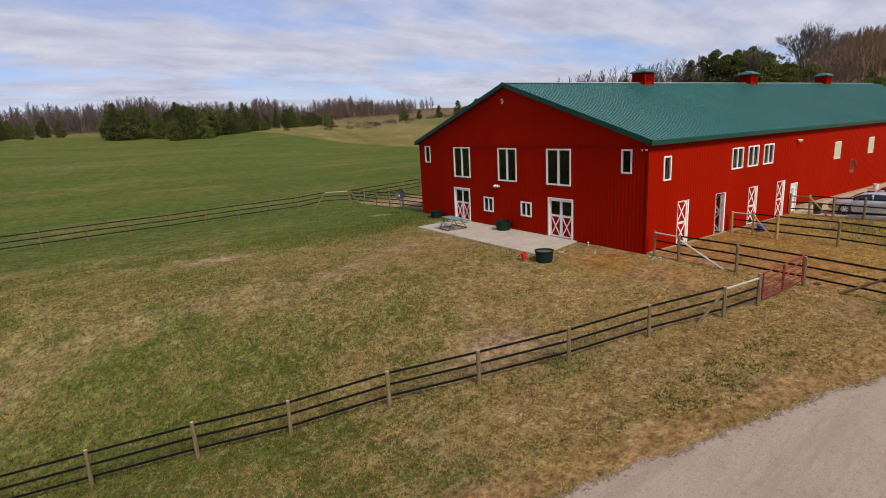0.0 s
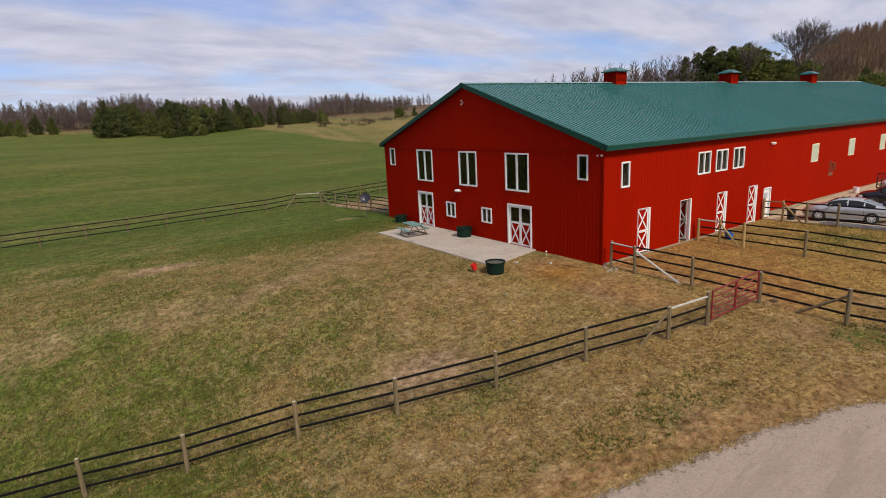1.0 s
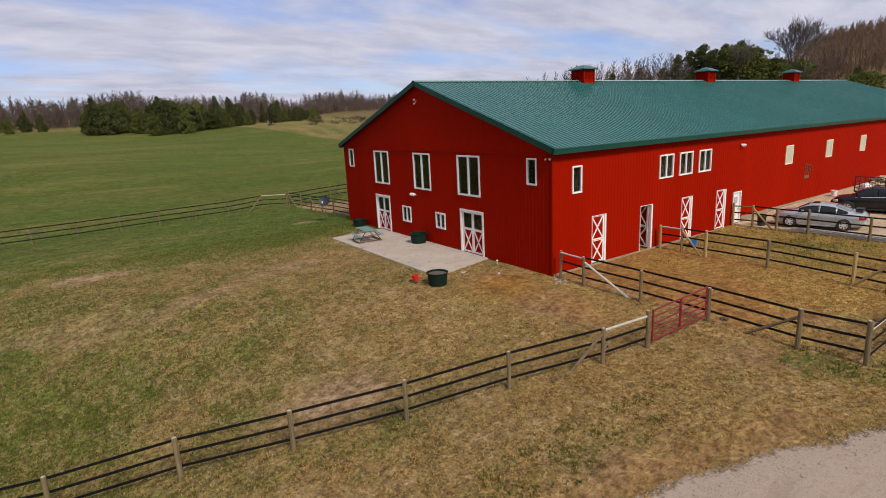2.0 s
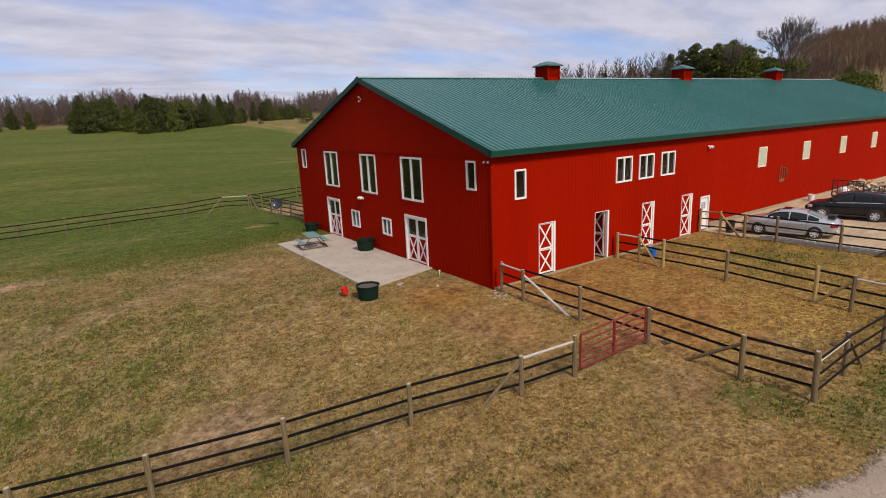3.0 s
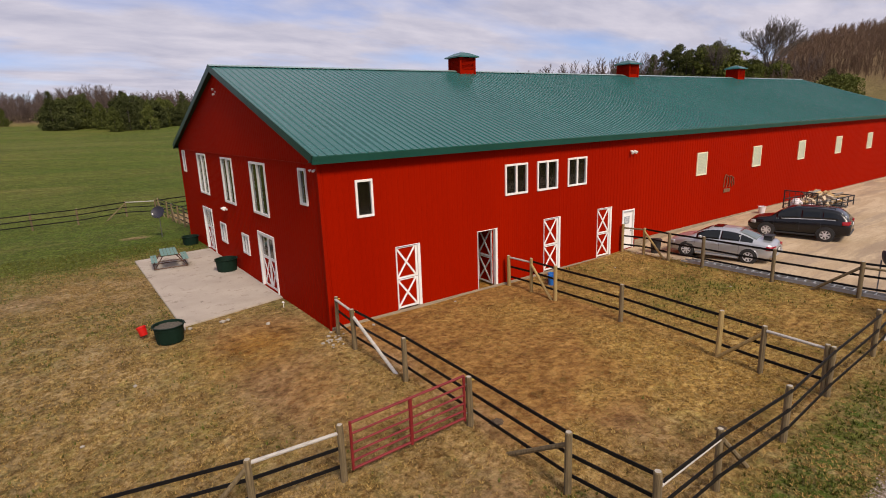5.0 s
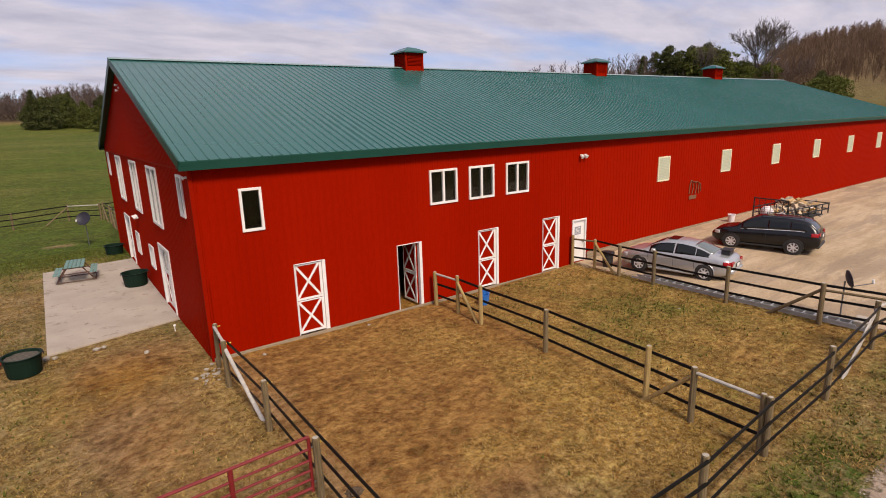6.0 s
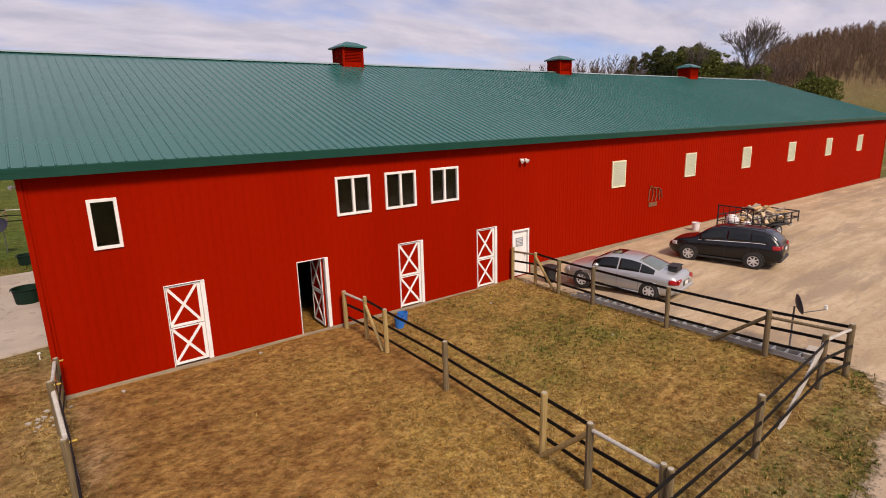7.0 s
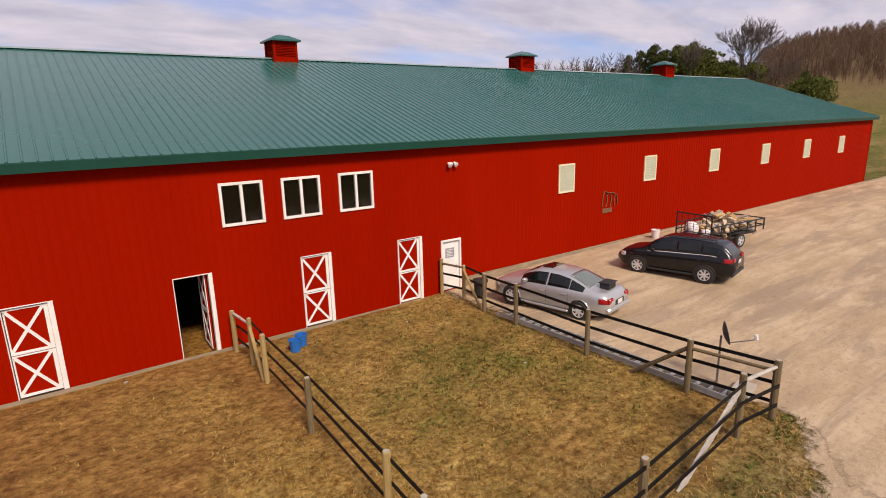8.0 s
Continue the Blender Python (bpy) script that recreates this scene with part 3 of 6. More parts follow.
STALLS = [(c - 0.5 - X0, c + 0.41 - X0, 0.0, 2.35) for c in (31.12, 34.78, 38.39, 41.87)]
ENTRY = (43.24 - X0, 44.08 - X0, 0.12, 2.02)
SIDE_WINDOWS = [(29.27 - X0, 29.85 - X0, 3.6, 4.78)] + [(a - X0, a + 1.16 - X0, 3.62, 4.78) for a in (35.75, 37.51, 39.34)]
FRONT_DOORS = [(Y1 - 32.28, Y1 - 30.46, 0.04, 2.36), (Y1 - 22.71, Y1 - 20.81, 0.04, 2.34)]
FRONT_WINDOWS = [(Y1 - 35.95, Y1 - 35.28, 4.12, 5.32), (Y1 - 32.16, Y1 - 30.3, 3.18, 5.26), (Y1 - 27.24, Y1 - 25.5, 3.15, 5.22), (Y1 - 22.83, Y1 - 20.98, 3.15, 5.2), (Y1 - 17.5, Y1 - 16.92, 4.04, 5.2)]
SMALL_WINDOWS = [(Y1 - 28.83, Y1 - 27.87, 0.98, 1.92), (Y1 - 25.1, Y1 - 24.2, 1.03, 1.9)]

bpart("wall", ribbed_wall(SIDE, X1 - X0, -0.12, EAVE + 0.1, STALLS + [ENTRY] + SIDE_WINDOWS), RED)
bpart("wall", ribbed_wall(FRONT, WIDE, -0.12, 5.4, FRONT_DOORS + FRONT_WINDOWS + SMALL_WINDOWS), RED)
bpart("wall", ribbed_wall(REAR, X1 - X0, -0.6, EAVE + 0.1), RED)
bpart("wall", ribbed_wall(FAR, WIDE, -0.12, 5.4), RED)


def gable_top(u):
    return EAVE + 0.08 + (RIDGE - EAVE - 0.12) * (1 - abs(u - (Y1 - YR)) / (WIDE / 2))


for frame_m in (FRONT, FAR):
    up = frame_m.copy()
    up.translation = frame_m.translation + (frame_m.to_3x3() @ Vector((0, 0, 0.022)))
    bpart("gable_siding", ribbed_wall(up, WIDE, 5.4, 5.72, (), gable_top), RED)
    bm = bmesh.new()
    box(bm, 0.0, WIDE, 5.375, 5.415, 0.0, 0.05, 0, frame_m)
    bpart("gable_flashing", bm, RED_TRIM)

# roof: two ribbed slopes with thickness
OUT, LAP = 0.34, 0.28


def roof_slope(sign, half):
    vs, fs = [], []
    lines = rib_lines(X1 - X0 + 2 * LAP, ROOF_RIB, 0.28)
    run = half + OUT
    rise = (RIDGE - EAVE) / half * run
    nx, nz = rise / math.hypot(rise, run), run / math.hypot(rise, run)
    for u, h in lines:
        x = X0 - LAP + u
        for s in (0.0, 1.0):
            y, z = YR + sign * run * (1 - s), RIDGE - rise * (1 - s) + 0.1
            vs.append((x, y + sign * nx * (h + 0.03), z + nz * (h + 0.03)))
            vs.append((x, y - sign * nx * 0.03, z - nz * 0.03))
    for i in range(len(lines) - 1):
        a, b = 4 * i, 4 * (i + 1)
        fs += [(a, b, b + 2, a + 2), (a + 1, a + 3, b + 3, b + 1), (a, a + 1, b + 1, b)]
    if sign > 0:
        fs = [f[::-1] for f in fs]
    return vs, fs


HALF_S, HALF_N = YR - Y0, Y1 - YR
bpart("roof", roof_slope(-1, HALF_S), GREEN_ROOF)
bpart("roof", roof_slope(1, HALF_N), GREEN_ROOF)
bm = bmesh.new()
for s, half in ((-1, HALF_S), (1, HALF_N)):
    k = (RIDGE - EAVE) / half
    plank_lo, plank_hi = YR + s * 0.24, YR
    v = [bm.verts.new(p) for p in ((X0 - LAP, plank_lo, RIDGE + 0.16 - 0.24 * k + 0.02), (X1 + LAP, plank_lo, RIDGE + 0.16 - 0.24 * k + 0.02), (X1 + LAP, plank_hi, RIDGE + 0.185), (X0 - LAP, plank_hi, RIDGE + 0.185))]
    bm.faces.new(v if s < 0 else v[::-1])
RIDGE_CAP = painted("ridge cap", (0.16, 0.25, 0.23), (0.22, 0.31, 0.29), 0.25)
bpart("ridge_cap", bm, RIDGE_CAP)

# eaves: fascia and soffit; rake boards on the gables
for s, half, wall_y in ((-1, HALF_S, Y0), (1, HALF_N, Y1)):
    ey = YR + s * (half + OUT)
    drop = (RIDGE - EAVE) / half * OUT
    z1 = EAVE + 0.1 - drop + 0.03
    bm = bmesh.new()
    box(bm, X0 - LAP, X1 + LAP, min(ey, ey - s * 0.04), max(ey, ey - s * 0.04), z1 - 0.25, z1)
    bpart("fascia", bm, GREEN_TRIM)
    bm = bmesh.new()
    box(bm, X0 - LAP, X1 + LAP, min(ey - s * 0.042, wall_y), max(ey - s * 0.042, wall_y), z1 - 0.2, z1 - 0.17)
    bpart("soffit", bm, GREEN_TRIM)
for gx, sgn in ((X0, -1), (X1, 1)):
    for s, half in ((-1, HALF_S), (1, HALF_N)):
        drop = (RIDGE - EAVE) / half * OUT
        a, b = Vector((gx + sgn * (LAP - 0.02), YR + s * (half + OUT), EAVE + 0.02 - drop)), Vector((gx + sgn * (LAP - 0.02), YR, RIDGE + 0.02))
        bm = bmesh.new()
        plank(bm, a, b, 0.26, 0.04, 0.0)
        bpart("rake_board", bm, GREEN_TRIM)
        c, d = a + Vector((-sgn * LAP / 2, 0, -0.02)), b + Vector((-sgn * LAP / 2, 0, -0.02))
        bm = bmesh.new()
        plank(bm, c, d, 0.03, LAP, 0.0)
        bpart("soffit", bm, GREEN_TRIM)

# corner trim, grade board, added inner partition
for cx, cy in ((X0, Y0), (X0, Y1), (X1, Y0), (X1, Y1)):
    sx, sy = (-1 if cx == X0 else 1), (-1 if cy == Y0 else 1)
    bm = bmesh.new()
    box(bm, min(cx + sx * 0.035, cx - sx * 0.07), max(cx + sx * 0.035, cx - sx * 0.07), min(cy + sy * 0.035, cy + sy * 0.001), max(cy + sy * 0.035, cy + sy * 0.001), -0.1, 5.46)
    box(bm, min(cx + sx * 0.035, cx + sx * 0.001), max(cx + sx * 0.035, cx + sx * 0.001), min(cy - sy * 0.07, cy), max(cy - sy * 0.07, cy), -0.1, 5.46)
    bpart("corner_trim", bm, RED_TRIM)
bm = bmesh.new()
box(bm, X0 + 0.02, 43.1, Y0 - 0.1, Y0 - 0.025, -0.3, 0.08, 0.006)
bpart("grade_board", bm, GRADE)
bm = bmesh.new()
box(bm, 44.2, X1, Y0 - 0.06, Y0 - 0.025, -0.2, 0.5, 0.006)
bpart("grade_board", bm, GRADE)
# added partition and ceiling, near black, to keep the inside dark behind openings
bm = bmesh.new()
box(bm, X0 + 0.2, 47.0, Y0 + 4.2, Y0 + 4.3, -0.05, 5.3)
for u in (33.0, 36.6, 40.2, 42.85):
    box(bm, u - 0.05, u + 0.05, Y0 + 0.17, Y0 + 4.2, -0.05, 3.0)
box(bm, X0 + 0.2, 47.0, Y0 + 0.17, Y0 + 4.2, 2.9, 3.0)
bpart("stall_partition", bm, DARK_ROOM)


def bar_frame(bm, m, u0, u1, v0, v1, w, lo, hi, sides="lrtb", extra=()):
    """Frame bars of width w round a rectangle, from depth lo to hi; extra: mullions (u0, u1, v0, v1)."""
    bars = {"l": (u0, u0 + w, v0, v1), "r": (u1 - w, u1, v0, v1), "b": (u0 + w, u1 - w, v0, v0 + w), "t": (u0 + w, u1 - w, v1 - w, v1)}
    for k in sides:
        a, b, c, d = bars[k]
        box(bm, a, b, c, d, lo, hi, 0.006, m)
    for a, b, c, d in extra:
        box(bm, a, b, c, d, lo, hi - 0.008, 0.004, m)
    return bm


def barn_window(m, o, panes=2, w=0.078, mull=0.085, label="white-framed window"):
    u0, u1, v0, v1 = o
    cuts = [u0 + (u1 - u0) * k / panes for k in range(1, panes)]
    win = bpart("window", bar_frame(bmesh.new(), m, u0 - 0.03, u1 + 0.03, v0 - 0.03, v1 + 0.03, w, -0.05, 0.05, extra=[(c - mull / 2, c + mull / 2, v0 + w - 0.03, v1 - w + 0.03) for c in cuts]), WHITE, None, label)
    edges = [u0 + w - 0.035] + cuts + [u1 - w + 0.035]
    for a, b in zip(edges, edges[1:]):
        part("pane", boxed(a, b, v0 + w - 0.035, v1 - w + 0.035, -0.03, -0.024, m=m), GLASS, win)
    return win


barn_window(SIDE, SIDE_WINDOWS[0], 1)
for o in SIDE_WINDOWS[1:]:
    barn_window(SIDE, o)
barn_window(FRONT, FRONT_WINDOWS[0], 1)
barn_window(FRONT, FRONT_WINDOWS[4], 1)
for o in FRONT_WINDOWS[1:4]:
    barn_window(FRONT, o, 2, 0.088, 0.115)
for o in SMALL_WINDOWS:
    barn_window(FRONT, o, 2, 0.09, 0.09)


def cross(bm, m, u0, u1, v0, v1, w, lo, hi):
    """A diagonal cross of flat boards in a rectangle."""
    for (a, b), (c, d), e in (((u0, v0), (u1, v1), 0.0), ((u0, v1), (u1, v0), 0.006)):
        du, dv = c - a, d - b
        ln = math.hypot(du, dv)
        px, py = -dv / ln * w / 2, du / ln * w / 2
        q = [(a + px, b + py), (a - px, b - py), (c - px, d - py), (c + px, d + py)]
        vs = [bm.verts.new(m @ Vector((x, y, z))) for z in (lo, hi + e) for x, y in q]
        for f in ((3, 2, 1, 0), (4, 5, 6, 7), (0, 1, 5, 4), (1, 2, 6, 5), (2, 3, 7, 6), (3, 0, 4, 7)):
            bm.faces.new([vs[i] for i in f])
    return bm


def dutch_door(m, o, swing=None):
    """Two-leaf stable door: red boards, white frame and crosses. swing: pose of the leaves when open."""
    u0, u1, v0, v1 = o
    door = bpart("stall_door", bar_frame(bmesh.new(), m, u0 - 0.01, u1 + 0.09, v0, v1 + 0.02, 0.022, -0.12, 0.04, "lt", extra=[(u1 - 0.01, u1 + 0.1, v0, v1 + 0.02)]), WHITE, None, "white door surround")
    mm = swing or m
    mid = (v0 + v1) / 2
    for a, b in ((v0 + 0.1, mid - 0.01), (mid + 0.01, v1 - 0.03)):
        part("leaf", boxed(u0 + 0.03, u1 - 0.015, a, b, -0.08, -0.035, m=mm), RED, door, "red boarded leaf")
        bm = bmesh.new()
        for p, q, r, s in ((u0 + 0.03, u0 + 0.065, a, b), (u1 - 0.1, u1 - 0.015, a, b), (u0 + 0.065, u1 - 0.1, a, a + 0.07), (u0 + 0.065, u1 - 0.1, b - 0.035, b)):
            box(bm, p, q, r, s, -0.034, -0.012, 0.003, mm)
        cross(bm, mm, u0 + 0.06, u1 - 0.11, a + 0.07, b - 0.035, 0.07, -0.033, -0.018)
        part("cross_brace", bm, WHITE, door)
    return door


dutch_door(SIDE, STALLS[0])
# the second stall stands open: the leaf is swung inward on its hinges
hinge = Vector((STALLS[1][1] - 0.02, 0, -0.1))
swing = SIDE @ Matrix.Translation(hinge) @ Matrix.Rotation(radians(-91), 4, "Y") @ Matrix.Translation(-hinge)
dutch_door(SIDE, STALLS[1], swing)
dutch_door(SIDE, STALLS[2])
dutch_door(SIDE, STALLS[3])


def double_door(m, o):
    """Glazed double door: white stiles, two panes above, crosses on red below."""
    u0, u1, v0, v1 = o
    door = bpart("double_door", bar_frame(bmesh.new(), m, u0 - 0.04, u1 + 0.04, v0 - 0.02, v1 + 0.04, 0.11, -0.14, 0.045, "lrt"), WHITE, None, "white door surround")
    mid = (u0 + u1) / 2
    for a, b in ((u0 + 0.075, mid - 0.005), (mid + 0.005, u1 - 0.075)):
        sill = v0 + 1.28
        bm = bar_frame(bmesh.new(), m, a, b, v0 + 0.01, v1 - 0.075, 0.09, -0.1, -0.05, extra=[(a + 0.09, b - 0.09, sill - 0.06, sill + 0.06)])
        leaf = part("leaf", bm, WHITE, door)
        part("panel", boxed(a + 0.08, b - 0.08, v0 + 0.09, sill - 0.05, -0.09, -0.075, m=m), RED, door, "red lower panel")
        part("pane", boxed(a + 0.08, b - 0.08, sill + 0.05, v1 - 0.16, -0.08, -0.074, m=m), GLASS, door)
        part("cross_brace", cross(bmesh.new(), m, a + 0.09, b - 0.09, v0 + 0.1, sill - 0.06, 0.07, -0.075, -0.055), WHITE, door)
    return door


for o in FRONT_DOORS:
    double_door(FRONT, o)
# entrance door, louvres, lamps, cupolas
METAL = painted("dull metal", (0.32, 0.32, 0.33), (0.22, 0.22, 0.23), 0.38, 5.0, metal=0.9)
ALU = painted("aluminium", (0.42, 0.43, 0.44), (0.32, 0.33, 0.34), 0.45, 4.0, metal=0.35)
SIGN_GREY = painted("grey notice", (0.32, 0.34, 0.36), (0.22, 0.24, 0.26), 0.6, 8.0)
u0, u1, v0, v1 = ENTRY
entry = bpart("entry_door", bar_frame(bmesh.new(), SIDE, u0 - 0.04, u1 + 0.04, v0, v1 + 0.04, 0.07, -0.1, 0.045, "lrt"), WHITE, None, "white door frame")
part("leaf", boxed(u0 + 0.03, u1 - 0.03, v0 + 0.02, v1 - 0.03, -0.09, -0.045, 0.004, m=SIDE), WHITE, entry, "white steel leaf")
part("notice", boxed(u0 + 0.2, u1 - 0.24, 1.36, 1.72, -0.045, -0.035, m=SIDE), SIGN_GREY, entry, "grey printed notice")
bm = bmesh.new()
for k in range(5):
    box(bm, u0 + 0.25, u1 - 0.29 - 0.06 * (k % 2), 1.42 + k * 0.057, 1.437 + k * 0.057, -0.034, -0.031, 0, SIDE)
part("notice_line", bm, WHITE, entry)
bm = bmesh.new()
rod(bm, SIDE @ Vector((u1 - 0.13, 1.0, -0.04)), SIDE @ Vector((u1 - 0.13, 1.0, 0.03)), 0.03)
part("door_handle", bm, METAL, entry)
bm = bmesh.new()
box(bm, u0 - 0.1, u1 + 0.1, -0.14, 0.02, -0.12, 0.3, 0.01, SIDE)
bpart("door_step", bm, CONCRETE)

LOUVRE = painted("louvre slat", (0.5, 0.53, 0.4), (0.44, 0.47, 0.35), 0.6, 2.0)
for k in range(6):
    a = 49.4 + 6.08 * k - X0
    lv = bpart("vent_panel", bar_frame(bmesh.new(), SIDE, a, a + 1.0, 3.16, 4.38, 0.07, 0.0, 0.055), CREAM, None, "cream louvred vent")
    backing = part("backing", boxed(a + 0.05, a + 0.95, 3.21, 4.33, 0.021, 0.028, m=SIDE), CREAM, lv)
    for j in range(14):
        z = 3.23 + j * 0.078
        m = SIDE @ Matrix.Translation((a + 0.5, z + 0.03, 0.034)) @ Matrix.Rotation(radians(9), 4, "X")
        part("slat", boxed(-0.43, 0.43, -0.036, 0.036, -0.004, 0.004, m=m), LOUVRE, lv, "pale greenish slat")

LAMP_GLASS = painted("lamp lens", (0.75, 0.75, 0.72), (0.65, 0.65, 0.62), 0.15, 4.0)


def flood_lamp(m, u, v, wide=True, size=1.0):
    """Twin-head security lamp on a round plate."""
    base = bpart("security_lamp", turned(bmesh.new(), ((0.07, 0.02), (0.07, 0.06), (0.05, 0.075)), 12, m @ Matrix.Translation((u, v, 0)) @ Matrix.Diagonal((size, size, 1, 1))), WHITE, None, "white twin flood lamp")
    for s in (-1, 1):
        mm = m @ Matrix.Translation((u + (0.13 * s if wide else 0.0), v - (0 if wide else 0.11 * s), 0.13)) @ Matrix.Rotation(radians(35 if wide else 8), 4, "X") @ Matrix.Diagonal((size, size, size, 1))
        part("lamp_head", turned(bmesh.new(), ((0.03, -0.1), (0.045, -0.06), (0.085, 0.06), (0.085, 0.075)), 12, mm), WHITE, base, smooth=False)
        part("lens", turned(bmesh.new(), ((0.075, 0.076), (0.07, 0.082)), 12, mm), LAMP_GLASS, base)


flood_lamp(SIDE, 43.72 - X0, 4.8)
flood_lamp(FRONT, Y1 - 26.58, 8.16, False, 0.62)
flood_lamp(FRONT, Y1 - 27.4, 2.78)
flood_lamp(FRONT, Y1 - 16.1, 5.22, True, 0.5)
bm = bmesh.new()
box(bm, Y1 - 27.65, Y1 - 27.1, 2.72, 2.8, 0.02, 0.1, 0.01, FRONT)
bpart("lamp_bracket", bm, WHITE)

# hose bibb post by the front wall
bm = bmesh.new()
rod(bm, (27.64, 19.33, -0.1), (27.64, 19.33, 0.16), 0.014)
hyd = tagged(part("yard_hydrant", bm, WHITE, None), "white-topped yard hydrant beside the stable wall", "hydrant")
part("hydrant_head", boxed(27.6, 27.68, 19.29, 19.37, 0.15, 0.2, 0.012), WHITE, hyd)

# emblem of bent metal rod with a small plate, on the long wall
RUST = painted("brown metal", (0.14, 0.06, 0.03), (0.22, 0.11, 0.06), 0.75, 9.0, spec=0.2)
emblem = bpart("wall_emblem", boxed(52.40 - X0, 53.10 - X0, 1.95, 2.16, 0.022, 0.04, 0.004, m=SIDE), RUST, None, "small brown metal plate")
for path in (((52.35, 2.25), (52.4, 2.75), (52.52, 2.98), (52.75, 2.86), (53.15, 2.84), (53.42, 2.72), (53.5, 2.3)), ((52.66, 2.82), (52.72, 2.5), (52.62, 2.22)), ((52.95, 2.84), (53.02, 2.5), (52.94, 2.22)), ((53.3, 2.78), (53.22, 2.46), (53.28, 2.22))):
    bm = bmesh.new()
    pts = [SIDE @ Vector((u - X0, v, 0.04)) for u, v in path]
    for p, q in zip(pts, pts[1:]):
        rod(bm, p, q, 0.022, sides=6)
    part("bent_rod", bm, RUST, emblem)


def cupola(x):
    base = RIDGE - 0.28
    s, top = 0.52, 9.98
    cup = bpart("cupola", boxed(x - s, x + s, YR - s, YR + s, base, top, 0.01), RED, None, "red boarded roof cupola")
    for sx, sy in ((-1, -1), (-1, 1), (1, -1), (1, 1)):
        part("corner_board", boxed(x + sx * s - 0.05, x + sx * s + 0.05, YR + sy * s - 0.05, YR + sy * s + 0.05, base, top), RED_TRIM, cup)
    for face in range(4):
        m = Matrix.Translation((x, YR, 0)) @ Matrix.Rotation(face * math.pi / 2, 4, "Z")
        for j in range(9):
            mm = m @ Matrix.Translation((0, -s - 0.01, RIDGE + 0.24 + j * 0.068)) @ Matrix.Rotation(radians(-10), 4, "X")
            part("slat", boxed(-s + 0.08, s - 0.08, -0.026, 0.026, -0.006, 0.006, m=mm), RED_TRIM, cup)
    e = 0.72
    bm = boxed(x - e, x + e, YR - e, YR + e, top, top + 0.07)
    ring = [bm.verts.new((x + a * e * 0.98, YR + b * e * 0.98, top + 0.072)) for a, b in ((-1, -1), (1, -1), (1, 1), (-1, 1))]
    mid = [bm.verts.new((x + a * 0.32, YR + b * 0.32, top + 0.27)) for a, b in ((-1, -1), (1, -1), (1, 1), (-1, 1))]
    tip = bm.verts.new((x, YR, top + 0.36))
    for i in range(4):
        j = (i + 1) % 4
        bm.faces.new((ring[i], ring[j], mid[j], mid[i]))
        bm.faces.new((mid[i], mid[j], tip))
    part("cupola_roof", bm, GREEN_ROOF, cup, "green metal cap")


for x in (41.85, 57.4, 73.05):
    cupola(x)

# ---- patio ----
slab = bmesh.new()
ring = [[slab.verts.new((x, y, z)) for x, y in ((24.17, 19.6), (28.0, 20.45), (28.0, 31.95), (24.2, 31.6))] for z in (-0.25, 0.04)]
slab.faces.new(ring[0][::-1])
slab.faces.new(ring[1])
for k in range(4):
    slab.faces.new((ring[0][k], ring[0][(k + 1) % 4], ring[1][(k + 1) % 4], ring[1][k]))
bmesh.ops.bevel(slab, geom=list(ring[1][0].link_edges) + list(ring[1][2].link_edges), offset=0.015, segments=1, affect="EDGES")
n = Nodes("patio concrete", Roughness=0.88)
fine, blot, stain = n.noise(26, 5, 0.7), n.noise(0.7, 5, 0.6), n.noise(2.4, 6, 0.72, None, 0.6)
c = n.mix(n.ramp(blot, (0.3, (0.0,)), (0.7, (1.0,))), (0.43, 0.37, 0.31), (0.34, 0.29, 0.24))
c = n.mix(n.ramp(stain, (0.57, (0.0,)), (0.68, (0.75,))), c, (0.15, 0.115, 0.085))
c = n.mix(0.3, c, n.ramp(fine, (0.25, (0.3,)), (0.75, (0.75,))), "SOFT_LIGHT")
n.color(c).bump(fine, 0.2, 0.006)
setting("patio", slab, n.mat, "pale concrete patio slab with mud stains", "patio")

# ---- fences ----
def post_mesh(bm, x, y, z0, z1, r=0.065, lean=(0, 0)):
    rod(bm, (x, y, z0 - 0.3), (x + lean[0], y + lean[1], z1 - 0.02), r * 1.04, r, 10)
    rod(bm, (x + lean[0], y + lean[1], z1 - 0.02), (x + lean[0], y + lean[1], z1), r, r * 0.8, 10)
    return bm


RNG = random.Random(5)
END_GRAIN = painted("weathered end grain", (0.42, 0.38, 0.31), (0.3, 0.26, 0.2), 0.9, 9.0)
RAILS = (0.36, 0.78, 1.2)


